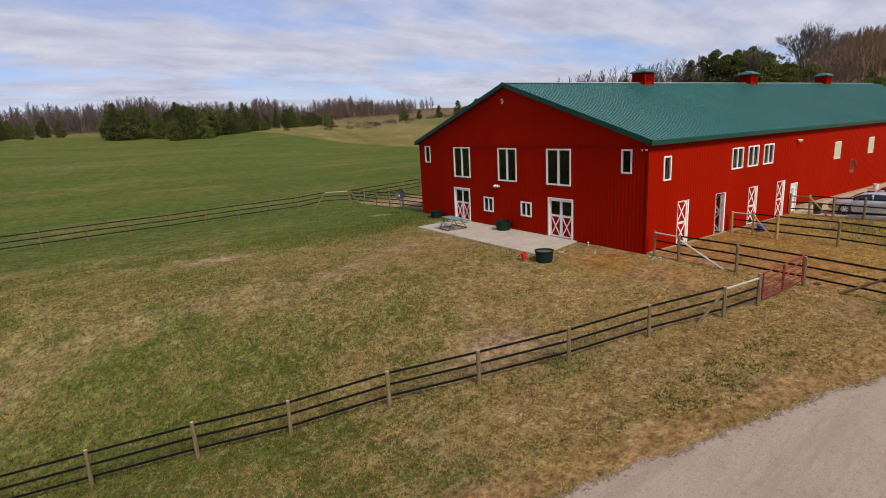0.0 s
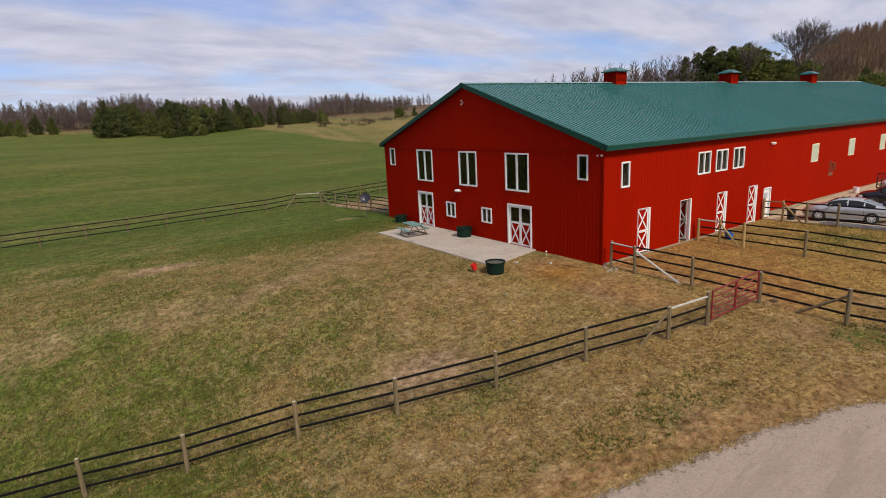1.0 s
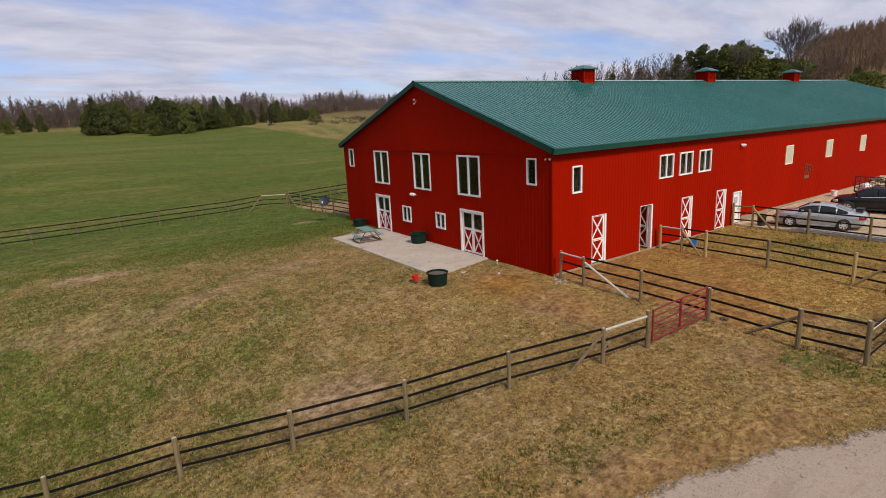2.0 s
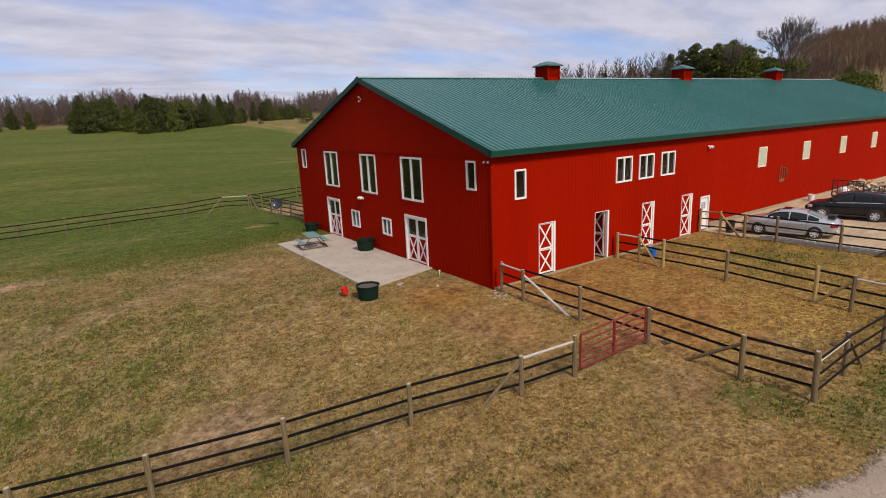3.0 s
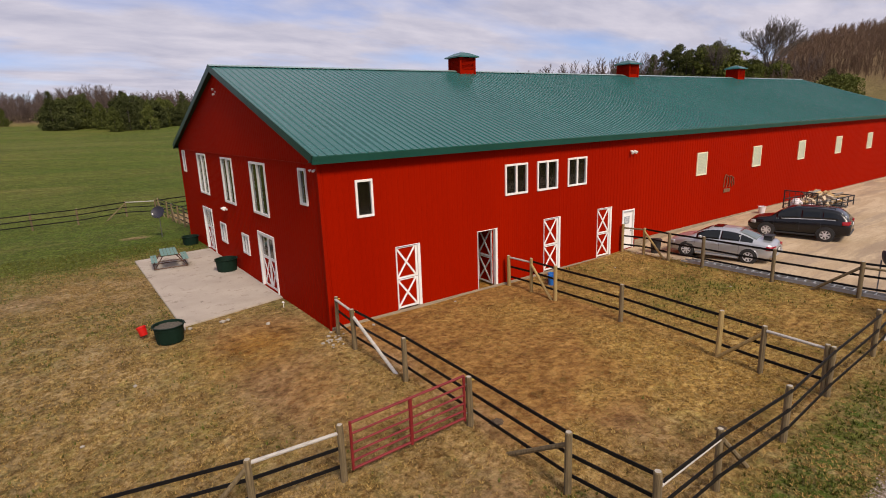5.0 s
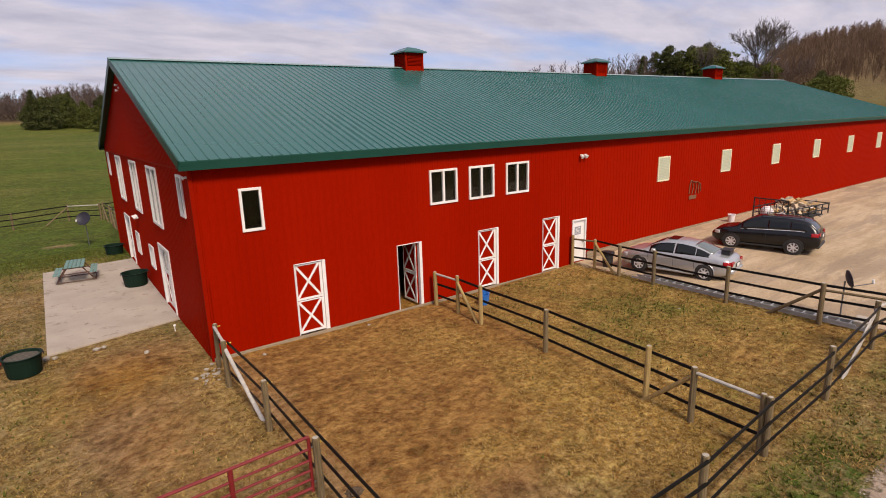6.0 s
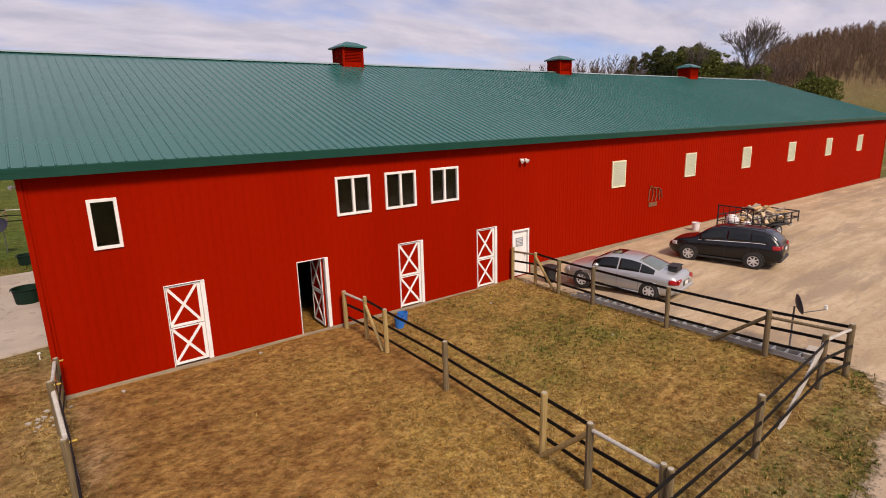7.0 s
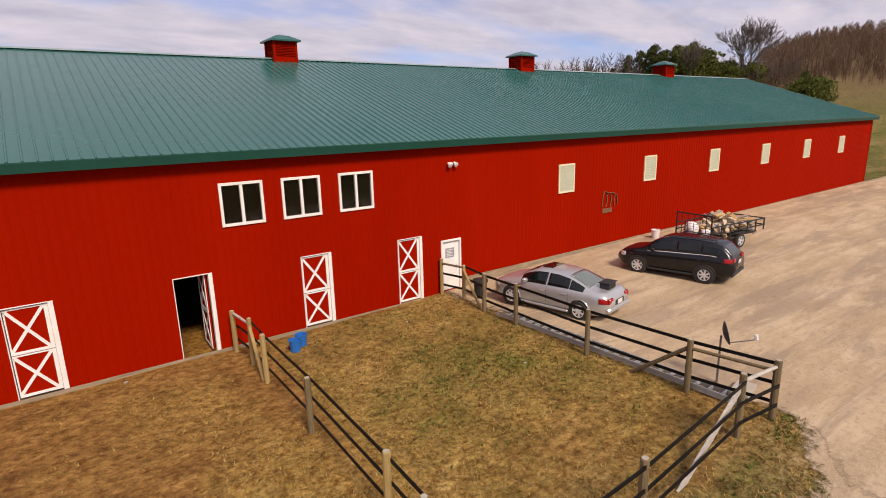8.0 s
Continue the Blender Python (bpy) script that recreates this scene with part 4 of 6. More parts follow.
def fence(name, label, line, tall=1.3, fresh=(), pole_bays=(), braces=(), rails=RAILS, side=0.07, group="paddock fences", caps=(), pole_mat=None, post_r=0.065, both=()):
    """Post-and-rail fence of round posts and black rails. pole_bays: bays whose top rail is a wooden pole. braces: (bay, from post, reach)."""
    x0, y0 = line[0]
    f = thing(name, label, "fence", (x0, y0, ground(x0, y0)), group=group)
    inv = Matrix.Translation((x0, y0, ground(x0, y0))).inverted()

    def add(nm, bm, mat, lb=""):
        ob = part(nm, bm, mat, f, lb)
        ob.matrix_parent_inverse = inv
        return ob

    g = [ground(x, y) for x, y in line]
    for i, (x, y) in enumerate(line):
        h = tall + RNG.uniform(-0.05, 0.06)
        p = add("post", post_mesh(bmesh.new(), x, y, g[i], g[i] + h, post_r * RNG.uniform(0.92, 1.1), (RNG.uniform(-0.025, 0.025), RNG.uniform(-0.025, 0.025))), POST_NEW if i in fresh else POST)
        p.data.materials.append(END_GRAIN)
        for poly in p.data.polygons:
            if poly.normal.z > 0.6:
                poly.material_index = 1
        if i in caps:
            part("insulator", boxed(x - 0.02, x + 0.17, y - 0.015, y + 0.015, g[i] + h - 0.12, g[i] + h - 0.085, 0.01), YELLOW, p, "yellow plastic insulator")
    for k, h in enumerate(rails):
        for i in range(len(line) - 1):
            if k == len(rails) - 1 and i in pole_bays and i not in both:
                continue
            a, b = Vector((*line[i], g[i] + h)), Vector((*line[i + 1], g[i + 1] + h))
            d = (b - a).normalized()
            off = Vector((0, 0, 1)).cross(d) * side
            add("rail", plank(bmesh.new(), a + off + d * 0.001, b + off - d * 0.001, 0.076, 0.018, 0.0), BLACK)
    for i in pole_bays:
        low = 0.13 if i in both else 0.02
        a, b = Vector((*line[i], g[i] + rails[-1] - low)), Vector((*line[i + 1], g[i + 1] + rails[-1] - low))
        add("top_pole", rod(bmesh.new(), a, b, 0.04, 0.036, 9), pole_mat or BOARD, "weathered wooden top pole")
    for i, tx, ty, *pale in braces:
        a = Vector((*line[i], g[i] + tall - 0.2))
        b = Vector((tx, ty, ground(tx, ty) - 0.05))
        if pale == [3]:
            add("brace", plank(bmesh.new(), a, b, 0.17, 0.035), BOARD, "wide pale diagonal board")
            continue
        add("brace", rod(bmesh.new(), a, b, 0.048, 0.052, 8), POST_NEW if i in fresh or pale == [2] else BOARD if pale == [1] else POST, "diagonal wooden brace")
    return f


YELLOW = painted("yellow plastic", (0.55, 0.38, 0.05), (0.45, 0.3, 0.04), 0.5, 5.0)
NEAR = [(-9.6, 24.2), (-7.0, 23.0), (-4.3, 21.8), (-1.6, 20.4), (1.0, 19.2), (3.6, 17.9), (6.43, 16.45), (8.95, 15.1), (11.9, 14.0), (14.6, 12.7), (17.5, 11.45), (20.5, 10.45), (23.4, 9.38), (25.1, 9.0)]
fence("front_fence", "weathered post fence with three black rails along the yard", NEAR, tall=1.22, rails=(0.3, 0.7, 1.1), pole_bays=(12,), braces=((12, 22.4, 9.8),), group="yard fences")
fence("paddock_fence", "post fence with black rails beside the stable corner", [(28.05, 15.5), (27.95, 14.08), (28.07, 11.4), (28.09, 8.7), (28.15, 5.9), (28.35, 4.2)], tall=1.24, pole_bays=(0,), braces=((1, 28.1, 11.9, 1), (4, 28.1, 7.5)), caps=(0, 1, 2, 3, 4))
fence("paddock_fence", "post fence with black rails along the drive", [(28.35, 4.2), (30.3, 4.25), (32.85, 4.2), (35.5, 4.36), (38.58, 4.42), (42.0, 4.6), (43.12, 4.44)], pole_bays=(0, 5), braces=((1, 31.5, 4.25), (5, 39.8, 4.5, 3)), side=-0.07, caps=(1,), both=(0,))
fence("paddock_fence", "fence of newer tan posts and black rails between paddocks", [(35.64, 15.65), (35.74, 14.5), (35.68, 13.2), (35.62, 10.3), (35.55, 7.05), (35.5, 5.9), (35.5, 4.45)], pole_bays=(0, 5), braces=((1, 35.65, 13.35), (5, 35.5, 7.1, 2)), fresh=(0, 1, 2, 4), tall=1.3)
fence("paddock_fence", "post fence with black rails beside the parking lot", [(43.1, 15.8), (43.3, 14.75), (43.0, 13.3), (42.85, 11.65), (42.72, 8.85), (42.88, 6.15), (43.12, 4.44)], pole_bays=(0, 5), braces=((1, 43.05, 13.5), (5, 42.8, 7.6)), fresh=(0, 1), side=0.07, caps=(3, 4, 5, 6), both=(5,), pole_mat=POST)
fence("pasture_fence", "long post fence with black rails at the pasture edge", [(28.2, 51.3), (26.1, 52.4)] + [(22.6 - 2.9 * k, 50.8 - 0.35 * k) for k in range(14)], pole_bays=(0,), braces=((1, 24.5, 51.2),), group="yard fences")
fence("pasture_fence", "post fence with black rails beyond the stable", [(28.2, 51.3), (33.6, 53.2), (36.5, 54.1), (39.4, 55.0), (42.2, 55.9), (45.0, 56.8), (48, 57.8)], braces=((1, 35.4, 53.7),), group="yard fences")
fence("corral_fence", "brown weathered corral fence beside the stable gable", [(28.4, 51.2), (28.6, 48.5), (28.5, 45.8), (28.5, 43.2), (28.4, 40.6), (28.5, 37.2)], tall=1.35, rails=(0.35, 0.7, 1.05, 1.3), braces=((0, 28.5, 49.3), (2, 28.5, 44.4)), group="yard fences")

# ---- red tube gate ----
ga, gb = Vector((25.24, 8.97, ground(25.2, 9.0))), Vector((28.0, 8.72, ground(28, 8.7)))
gate = thing("farm_gate", "closed red tubular steel farm gate between fence posts", "gate", tuple(ga))
ginv = Matrix.Translation(ga).inverted()


def gpart(name, bm, mat=GATE_RED):
    ob = part(name, bm, mat, gate)
    ob.matrix_parent_inverse = ginv
    return ob


for k, h in enumerate((0.2, 0.38, 0.56, 0.76, 0.98, 1.22)):
    gpart("gate_rail", rod(bmesh.new(), ga + Vector((0.05, 0, h)), gb + Vector((-0.05, 0, h + 0.05)), 0.024 if 0 < k < 5 else 0.03, sides=8))
for s in (0.0, 0.5, 1.0):
    p = ga.lerp(gb, 0.02 + 0.96 * s)
    gpart("upright", rod(bmesh.new(), p + Vector((0, 0, 0.18)), p + Vector((0, 0, 1.25)), 0.045 if s == 0.5 else 0.032, sides=8))
for h in (0.35, 1.05):
    gpart("hinge", rod(bmesh.new(), gb + Vector((-0.02, 0, h)), gb + Vector((0.14, 0, h)), 0.018, sides=6), METAL)

# ---- extension ladder lying along the fence ----
lad = thing("ladder", "aluminium extension ladder lying on the ground by the fence", "ladder", (43.22, 5.0, ground(43.2, 5) + 0.04), 91.5)
for s, off, ln, z in ((0, 0.0, 7.6, 0.0), (1, 0.3, 7.0, 0.06)):
    for y in (-0.17, 0.17):
        part("side_rail", boxed(off, off + ln, y - 0.014, y + 0.014, z, z + 0.075), ALU, lad)
    for k in range(int(ln / 0.305)):
        x = off + 0.18 + k * 0.305
        part("rung", rod(bmesh.new(), (x, -0.17, z + 0.04), (x, 0.17, z + 0.04), 0.022, sides=6), ALU, lad)
# ---- vehicles ----
SILVER = painted("silver car paint", (0.5, 0.51, 0.52), (0.46, 0.47, 0.48), 0.28, 1.0, metal=0.5, coat=0.6, grain=0.05)
CHARCOAL = painted("dark car paint", (0.005, 0.0055, 0.007), (0.007, 0.007, 0.009), 0.22, 1.0, coat=0.25, spec=0.35, grain=0.05)
# pale base colour stands in for the sky mirrored in the glass
REAR_GLASS = painted("hazed rear glass", (0.12, 0.145, 0.14), (0.16, 0.185, 0.18), 0.08, 2.0, spec=0.6, grain=0.05)
CAR_GLASS = painted("tinted car glass", (0.004, 0.006, 0.006), (0.006, 0.008, 0.008), 0.04, 1.0, spec=0.5, grain=0.05)
TYRE = painted("tyre rubber", (0.016, 0.016, 0.016), (0.028, 0.026, 0.024), 0.85, 8.0)
ALLOY = painted("alloy rim", (0.72, 0.72, 0.73), (0.6, 0.6, 0.61), 0.35, 6.0, metal=0.3)
PLASTIC = painted("black plastic", (0.015, 0.015, 0.016), (0.025, 0.025, 0.026), 0.55, 6.0)
TAIL = painted("red tail lamp", (0.35, 0.008, 0.012), (0.28, 0.006, 0.01), 0.12, 6.0)
PLATE = painted("number plate", (0.7, 0.7, 0.68), (0.6, 0.6, 0.58), 0.5, 6.0)
HEADLAMP = painted("clear lamp", (0.5, 0.5, 0.5), (0.6, 0.6, 0.6), 0.1, 6.0)


def loft(sections, close=True):
    """Skin over like cross-sections, mirrored in y; each a list of (y, z) from the bottom middle to the top middle."""
    bm = bmesh.new()
    rows = []
    for x, half in sections:
        row = [bm.verts.new((x, y, z)) for y, z in half] + [bm.verts.new((x, -y, z)) for y, z in half[-2:0:-1]]
        rows.append(row)
    for a, b in zip(rows, rows[1:]):
        k = len(a)
        for i in range(k):
            bm.faces.new((a[i], a[(i + 1) % k], b[(i + 1) % k], b[i]))
    if close:
        bm.faces.new(rows[0][::-1])
        bm.faces.new(rows[-1])
    bmesh.ops.recalc_face_normals(bm, faces=bm.faces)
    return bm


def wheel(parent, x, y, r, spokes=7):
    s = 1 if y > 0 else -1
    m = Matrix.Translation((x, y, r)) @ Matrix.Rotation(radians(-90 * s), 4, "X")
    w = part("wheel", turned(bmesh.new(), ((r * 0.62, -0.1), (r * 0.93, -0.1), (r, -0.07), (r, 0.06), (r * 0.94, 0.095), (r * 0.68, 0.1), (r * 0.66, 0.07)), 28, m), TYRE, parent, "black tyre", smooth=False)
    bm = turned(bmesh.new(), ((r * 0.67, 0.02), (r * 0.67, 0.095), (r * 0.61, 0.095), (r * 0.6, 0.03)), 28, m)
    turned(bm, ((r * 0.16, 0.03), (r * 0.15, 0.09), (r * 0.08, 0.1)), 12, m)
    for k in range(spokes):
        box(bm, r * 0.1, r * 0.63, -0.032, 0.032, 0.05, 0.088, 0, m @ Matrix.Rotation(2 * math.pi * k / spokes, 4, "Z"))
    part("rim", bm, ALLOY, w, "silver alloy rim")
    part("brake_disc", turned(bmesh.new(), ((r * 0.6, 0.0), (r * 0.6, 0.025)), 16, m), PLASTIC, w)


def curve(keys):
    """A smooth curve through keys of (x, value)."""
    xs, vs = [k[0] for k in keys], [k[1] for k in keys]

    def at(x):
        return sum(float(np.interp(x + d, xs, vs)) * w for d, w in ((-0.09, 0.2), (-0.045, 0.2), (0.0, 0.2), (0.045, 0.2), (0.09, 0.2)))
    return at


class Coachwork:
    """The skin of a car along its length: half cross-sections from profile curves of floor, belt, roof and half widths."""

    def __init__(self, floor, belt, top, wide, high_wide):
        self.floor, self.belt, self.top, self.wide, self.high_wide = (curve(k) for k in (floor, belt, top, wide, high_wide))
        self.rear, self.front = top[0][0], top[-1][0]

    def half(self, x):
        lo, zb, w, wt = self.floor(x), self.belt(x), self.wide(x), self.high_wide(x)
        zt = max(self.top(x), zb + 0.015)
        wt = min(wt, w * 0.9)
        d = zb - lo
        return [(0, lo), (w * 0.86, lo), (w * 0.965, lo + 0.16 * d), (w * 0.99, lo + 0.42 * d), (w, lo + 0.68 * d), (w * 0.985, zb - 0.1 * d), (w * 0.945, zb),
                (wt + (w * 0.93 - wt) * 0.45, zb + (zt - zb) * 0.55), (wt, zb + (zt - zb) * 0.88), (wt * 0.82, zt - 0.012), (wt * 0.45, zt + 0.006), (0, zt + 0.014)]

    def stations(self, n=46):
        return [self.rear + (self.front - self.rear) * k / n for k in range(n + 1)]

    def side(self, x, f, out=0.012):
        """A place on the greenhouse side, f of the way from the belt to the roof."""
        h = self.half(x)
        z = h[6][1] + (h[8][1] - h[6][1]) * f
        return float(np.interp(z, [h[k][1] for k in (6, 7, 8)], [h[k][0] for k in (6, 7, 8)])) + out, z

    def crown(self, x, f, out=0.008):
        """A place on the upper skin, f of the way from the middle to its edge."""
        h = self.half(x)
        ys, zs = [h[k][0] for k in (11, 10, 9, 8)], [h[k][1] for k in (11, 10, 9, 8)]
        y = f * h[8][0]
        return y, float(np.interp(y, ys, zs)) + out

    def flank(self, z, x):
        h = self.half(x)[1:7]
        return float(np.interp(z, [q[1] for q in h], [q[0] for q in h]))


def grid_skin(rows):
    """A thin skin over rows of points, with a back 4 mm inside."""
    bm = bmesh.new()
    vs = [[bm.verts.new(p) for p in r] for r in rows]
    for a, b in zip(vs, vs[1:]):
        for k in range(len(a) - 1):
            bm.faces.new((a[k], a[k + 1], b[k + 1], b[k]))
    bmesh.ops.recalc_face_normals(bm, faces=bm.faces)
    bmesh.ops.solidify(bm, geom=bm.faces[:], thickness=0.004)
    return bm


def car(name, label, at, heading, paint, skin, wheelbase, wheel_r, track, panes, screen, back_glass, seams, lamp_z, trim, rear):
    """A parked car. panes: (rear, front) of each side window; screen, back_glass: lengths over which they lie; seams: door gaps."""
    c = thing(name, label, "car", at, heading, group="parked cars")
    part("body", loft([(x, skin.half(x)) for x in skin.stations()]), paint, c, smooth=True)
    for (x0, x1), nm in ((screen, "windscreen"), (back_glass, "rear_window")):
        rows = []
        for k in range(8):
            x = x0 + (x1 - x0) * k / 7
            rows.append([(x, y if f >= 0 else -y, z) for f in (-0.9, -0.6, -0.3, 0.0, 0.3, 0.6, 0.9) for y, z in (skin.crown(x, abs(f)),)])
        part(nm, grid_skin(rows), CAR_GLASS if nm == "windscreen" else rear, c, "dark tinted glass" if nm == "windscreen" else "rear glass with sky reflection in its colour", True)
    for s in (-1, 1):
        for x0, x1 in panes:
            rows = []
            for k in range(13):
                x = x0 + (x1 - x0) * k / 12
                rows.append([(x, s * y, z) for f in (0.08, 0.3, 0.55, 0.75, 0.92) for y, z in (skin.side(x, f),)])
            part("side_window", grid_skin(rows), CAR_GLASS, c, "dark tinted glass", True)
        for x in seams:
            lo, hi = skin.floor(x) + 0.1, skin.belt(x)
            rows = [[(x + d, s * (skin.flank(z, x) + 0.002), z) for d in (-0.006, 0.006)] for z in (lo + (hi - lo) * k / 5 for k in range(6))]
            part("door_seam", grid_skin(rows), PLASTIC, c)
            zh = hi - 0.17
            part("door_handle", boxed(x + 0.07, x + 0.24, min(s * (skin.flank(zh, x) - 0.01), s * (skin.flank(zh, x) + 0.022)), max(s * (skin.flank(zh, x) - 0.01), s * (skin.flank(zh, x) + 0.022)), zh - 0.018, zh + 0.018, 0.008), paint, c)
        mx = panes[-1][1] - 0.22
        my, mz = skin.side(mx, 0.12, 0.0)
        part("mirror", boxed(mx - 0.08, mx + 0.08, min(s * my, s * (my + 0.2)), max(s * my, s * (my + 0.2)), mz - 0.02, mz + 0.12, 0.035), paint, c)
        for x in (wheelbase / 2, -wheelbase / 2):
            w = skin.wide(x)
            m = Matrix.Translation((x, s * (w - 0.05), wheel_r)) @ Matrix.Rotation(radians(-90 * s), 4, "X")
            # black disc on the uncut flank stands in for the shaded hollow
            part("wheel_arch", turned(bmesh.new(), ((wheel_r + 0.055, 0.0), (wheel_r + 0.055, 0.046), (wheel_r + 0.04, 0.049)), 28, m), PLASTIC, c, "black disc standing for the shaded wheel well")
            lip = bmesh.new()
            for j in range(14):
                t0, t1 = math.pi * (j / 14), math.pi * ((j + 1) / 14)
                r = wheel_r + 0.066
                rod(lip, (x + r * math.cos(t0), s * (w - 0.008), wheel_r + r * math.sin(t0)), (x + r * math.cos(t1), s * (w - 0.008), wheel_r + r * math.sin(t1)), 0.02, sides=6)
            part("arch_lip", lip, trim, c)
            wheel(c, x, s * track / 2, wheel_r)
        for nm, z0, z1, x0, x1, mat in (("tail_lamp", *lamp_z, skin.rear + 0.05, skin.rear + 0.34, TAIL), ("head_lamp", skin.belt(skin.front - 0.3) - 0.2, skin.belt(skin.front - 0.3) - 0.03, skin.front - 0.42, skin.front - 0.14, HEADLAMP)):
            rows = []
            for k in range(6):
                x = x0 + (x1 - x0) * k / 5
                rows.append([(x, s * (skin.flank(z, x) + 0.008), z) for z in (z0 + (z1 - z0) * q / 3 for q in range(4))])
            part(nm, grid_skin(rows), mat, c, "red tail lamp" if nm == "tail_lamp" else "clear head lamp", True)
            if nm == "tail_lamp":
                part("rear_lamp_lens", boxed(skin.rear + 0.01, skin.rear + 0.09, min(s * 0.42, s * 0.7), max(s * 0.42, s * 0.7), z0, z1, 0.02), TAIL, c, "red lens on the tail")
        part("sill", boxed(-wheelbase / 2 + 0.42, wheelbase / 2 - 0.42, min(s * (skin.wide(0) - 0.08), s * (skin.wide(0) - 0.01)), max(s * (skin.wide(0) - 0.08), s * (skin.wide(0) - 0.01)), skin.floor(0) - 0.02, skin.floor(0) + 0.06, 0.012), trim, c)
    xr = skin.rear
    part("rear_bumper", boxed(xr - 0.03, xr + 0.2, -0.74, 0.74, 0.36, 0.56, 0.06), trim, c)
    part("plate_recess", boxed(xr - 0.012, xr + 0.06, -0.3, 0.3, lamp_z[0] - 0.1, lamp_z[0] + 0.08, 0.01), PLASTIC, c)
    part("number_plate", boxed(xr - 0.025, xr + 0.02, -0.16, 0.16, lamp_z[0] - 0.08, lamp_z[0] + 0.06, 0.005), PLATE, c, "pale number plate")
    return c


def lot_z(x, y):
    return ground(x, y) + 0.03


SEDAN_AT, SEDAN_TURN = (45.02, 11.98), 101.0
SEDAN_SKIN = Coachwork([(-2.4, 0.42), (-2.2, 0.28), (-1.8, 0.21), (1.8, 0.19), (2.2, 0.22), (2.4, 0.36)],
                       [(-2.4, 0.62), (-2.3, 0.9), (-1.75, 0.97), (-1.0, 0.96), (0.0, 0.93), (1.2, 0.91), (1.8, 0.83), (2.2, 0.71), (2.4, 0.52)],
                       [(-2.4, 0.66), (-2.34, 0.94), (-2.2, 1.01), (-1.8, 1.04), (-1.62, 1.08), (-1.25, 1.24), (-0.85, 1.385), (-0.45, 1.44), (0.0, 1.455), (0.35, 1.43), (0.7, 1.335), (1.0, 1.17), (1.25, 1.0), (1.4, 0.965), (1.85, 0.89), (2.15, 0.79), (2.34, 0.67), (2.4, 0.55)],
                       [(-2.4, 0.6), (-2.3, 0.76), (-2.0, 0.86), (-1.4, 0.9), (0.0, 0.905), (1.4, 0.9), (1.9, 0.85), (2.2, 0.74), (2.4, 0.5)],
                       [(-2.4, 0.5), (-1.75, 0.7), (-1.2, 0.63), (-0.45, 0.58), (0.35, 0.57), (1.0, 0.62), (1.25, 0.7), (1.8, 0.68), (2.4, 0.38)])
sedan = car("sedan", "silver four-door sedan parked on gravel facing the stable", (*SEDAN_AT, lot_z(*SEDAN_AT)), SEDAN_TURN, SILVER, SEDAN_SKIN, 2.76, 0.325, 1.66,
            [(-1.5, -0.98), (-0.95, -0.12), (-0.06, 0.98)], (1.18, 0.5), (-1.6, -0.84), (-0.95, -0.09, 1.02), (0.68, 0.86), SILVER, REAR_GLASS)
sedan.scale = (0.91, 0.92, 0.93)
part("sunroof", boxed(-0.05, 0.36, -0.36, 0.36, 1.445, 1.472, 0.005), CAR_GLASS, sedan, "dark sunroof glass")
# greyer base colour: the sky's reflection is put into the pane
SUV_GLASS = painted("dusty dark glass", (0.035, 0.04, 0.044), (0.05, 0.055, 0.06), 0.1, 2.0, spec=0.6, grain=0.05)
SUV_AT, SUV_TURN = (51.3, 11.45), 102.0
SUV_SKIN = Coachwork([(-2.3, 0.46), (-2.15, 0.34), (-1.8, 0.27), (1.8, 0.26), (2.1, 0.3), (2.28, 0.44)],
                     [(-2.3, 0.8), (-2.2, 1.08), (-1.5, 1.15), (0.0, 1.08), (1.2, 1.01), (1.85, 0.94), (2.12, 0.82), (2.28, 0.64)],
                     [(-2.3, 0.84), (-2.27, 1.08), (-2.2, 1.17), (-2.0, 1.4), (-1.8, 1.58), (-1.55, 1.66), (-0.8, 1.705), (0.1, 1.69), (0.45, 1.62), (0.85, 1.39), (1.2, 1.12), (1.35, 1.075), (1.85, 1.0), (2.12, 0.9), (2.28, 0.68)],
                     [(-2.3, 0.74), (-2.2, 0.83), (-1.9, 0.885), (0.0, 0.9), (1.5, 0.89), (2.0, 0.82), (2.28, 0.58)],
                     [(-2.3, 0.68), (-1.9, 0.69), (-0.8, 0.67), (0.3, 0.64), (1.2, 0.73), (2.28, 0.46)])
suv = car("estate_suv", "dark charcoal sport utility car parked on gravel facing the stable", (*SUV_AT, lot_z(*SUV_AT)), SUV_TURN, CHARCOAL, SUV_SKIN, 2.64, 0.345, 1.64,
          [(-1.78, -1.12), (-1.05, -0.2), (-0.13, 0.92)], (1.13, 0.48), (-2.18, -1.84), (-1.08, -0.16, 1.0), (0.92, 1.1), PLASTIC, SUV_GLASS)
for s in (-0.55, 0.55):
    rail = rod(bmesh.new(), (-1.6, s, 1.735), (0.15, s, 1.735), 0.02, sides=6)
    for x in (-1.58, -0.7, 0.13):
        rod(rail, (x, s, 1.66), (x, s, 1.735), 0.018, sides=6)
    part("roof_rail", rail, PLASTIC, suv)
for s in (-1, 1):
    rows = [[(x, s * (SUV_SKIN.side(x, f)[0] + 0.004), SUV_SKIN.side(x, f)[1]) for f in (0.01, 0.06)] for x in np.linspace(-1.7, 0.95, 14)]
    part("belt_moulding", grid_skin(rows), ALLOY, suv, "bright strip below the side windows")
suv.scale = (0.94, 0.95, 0.9)

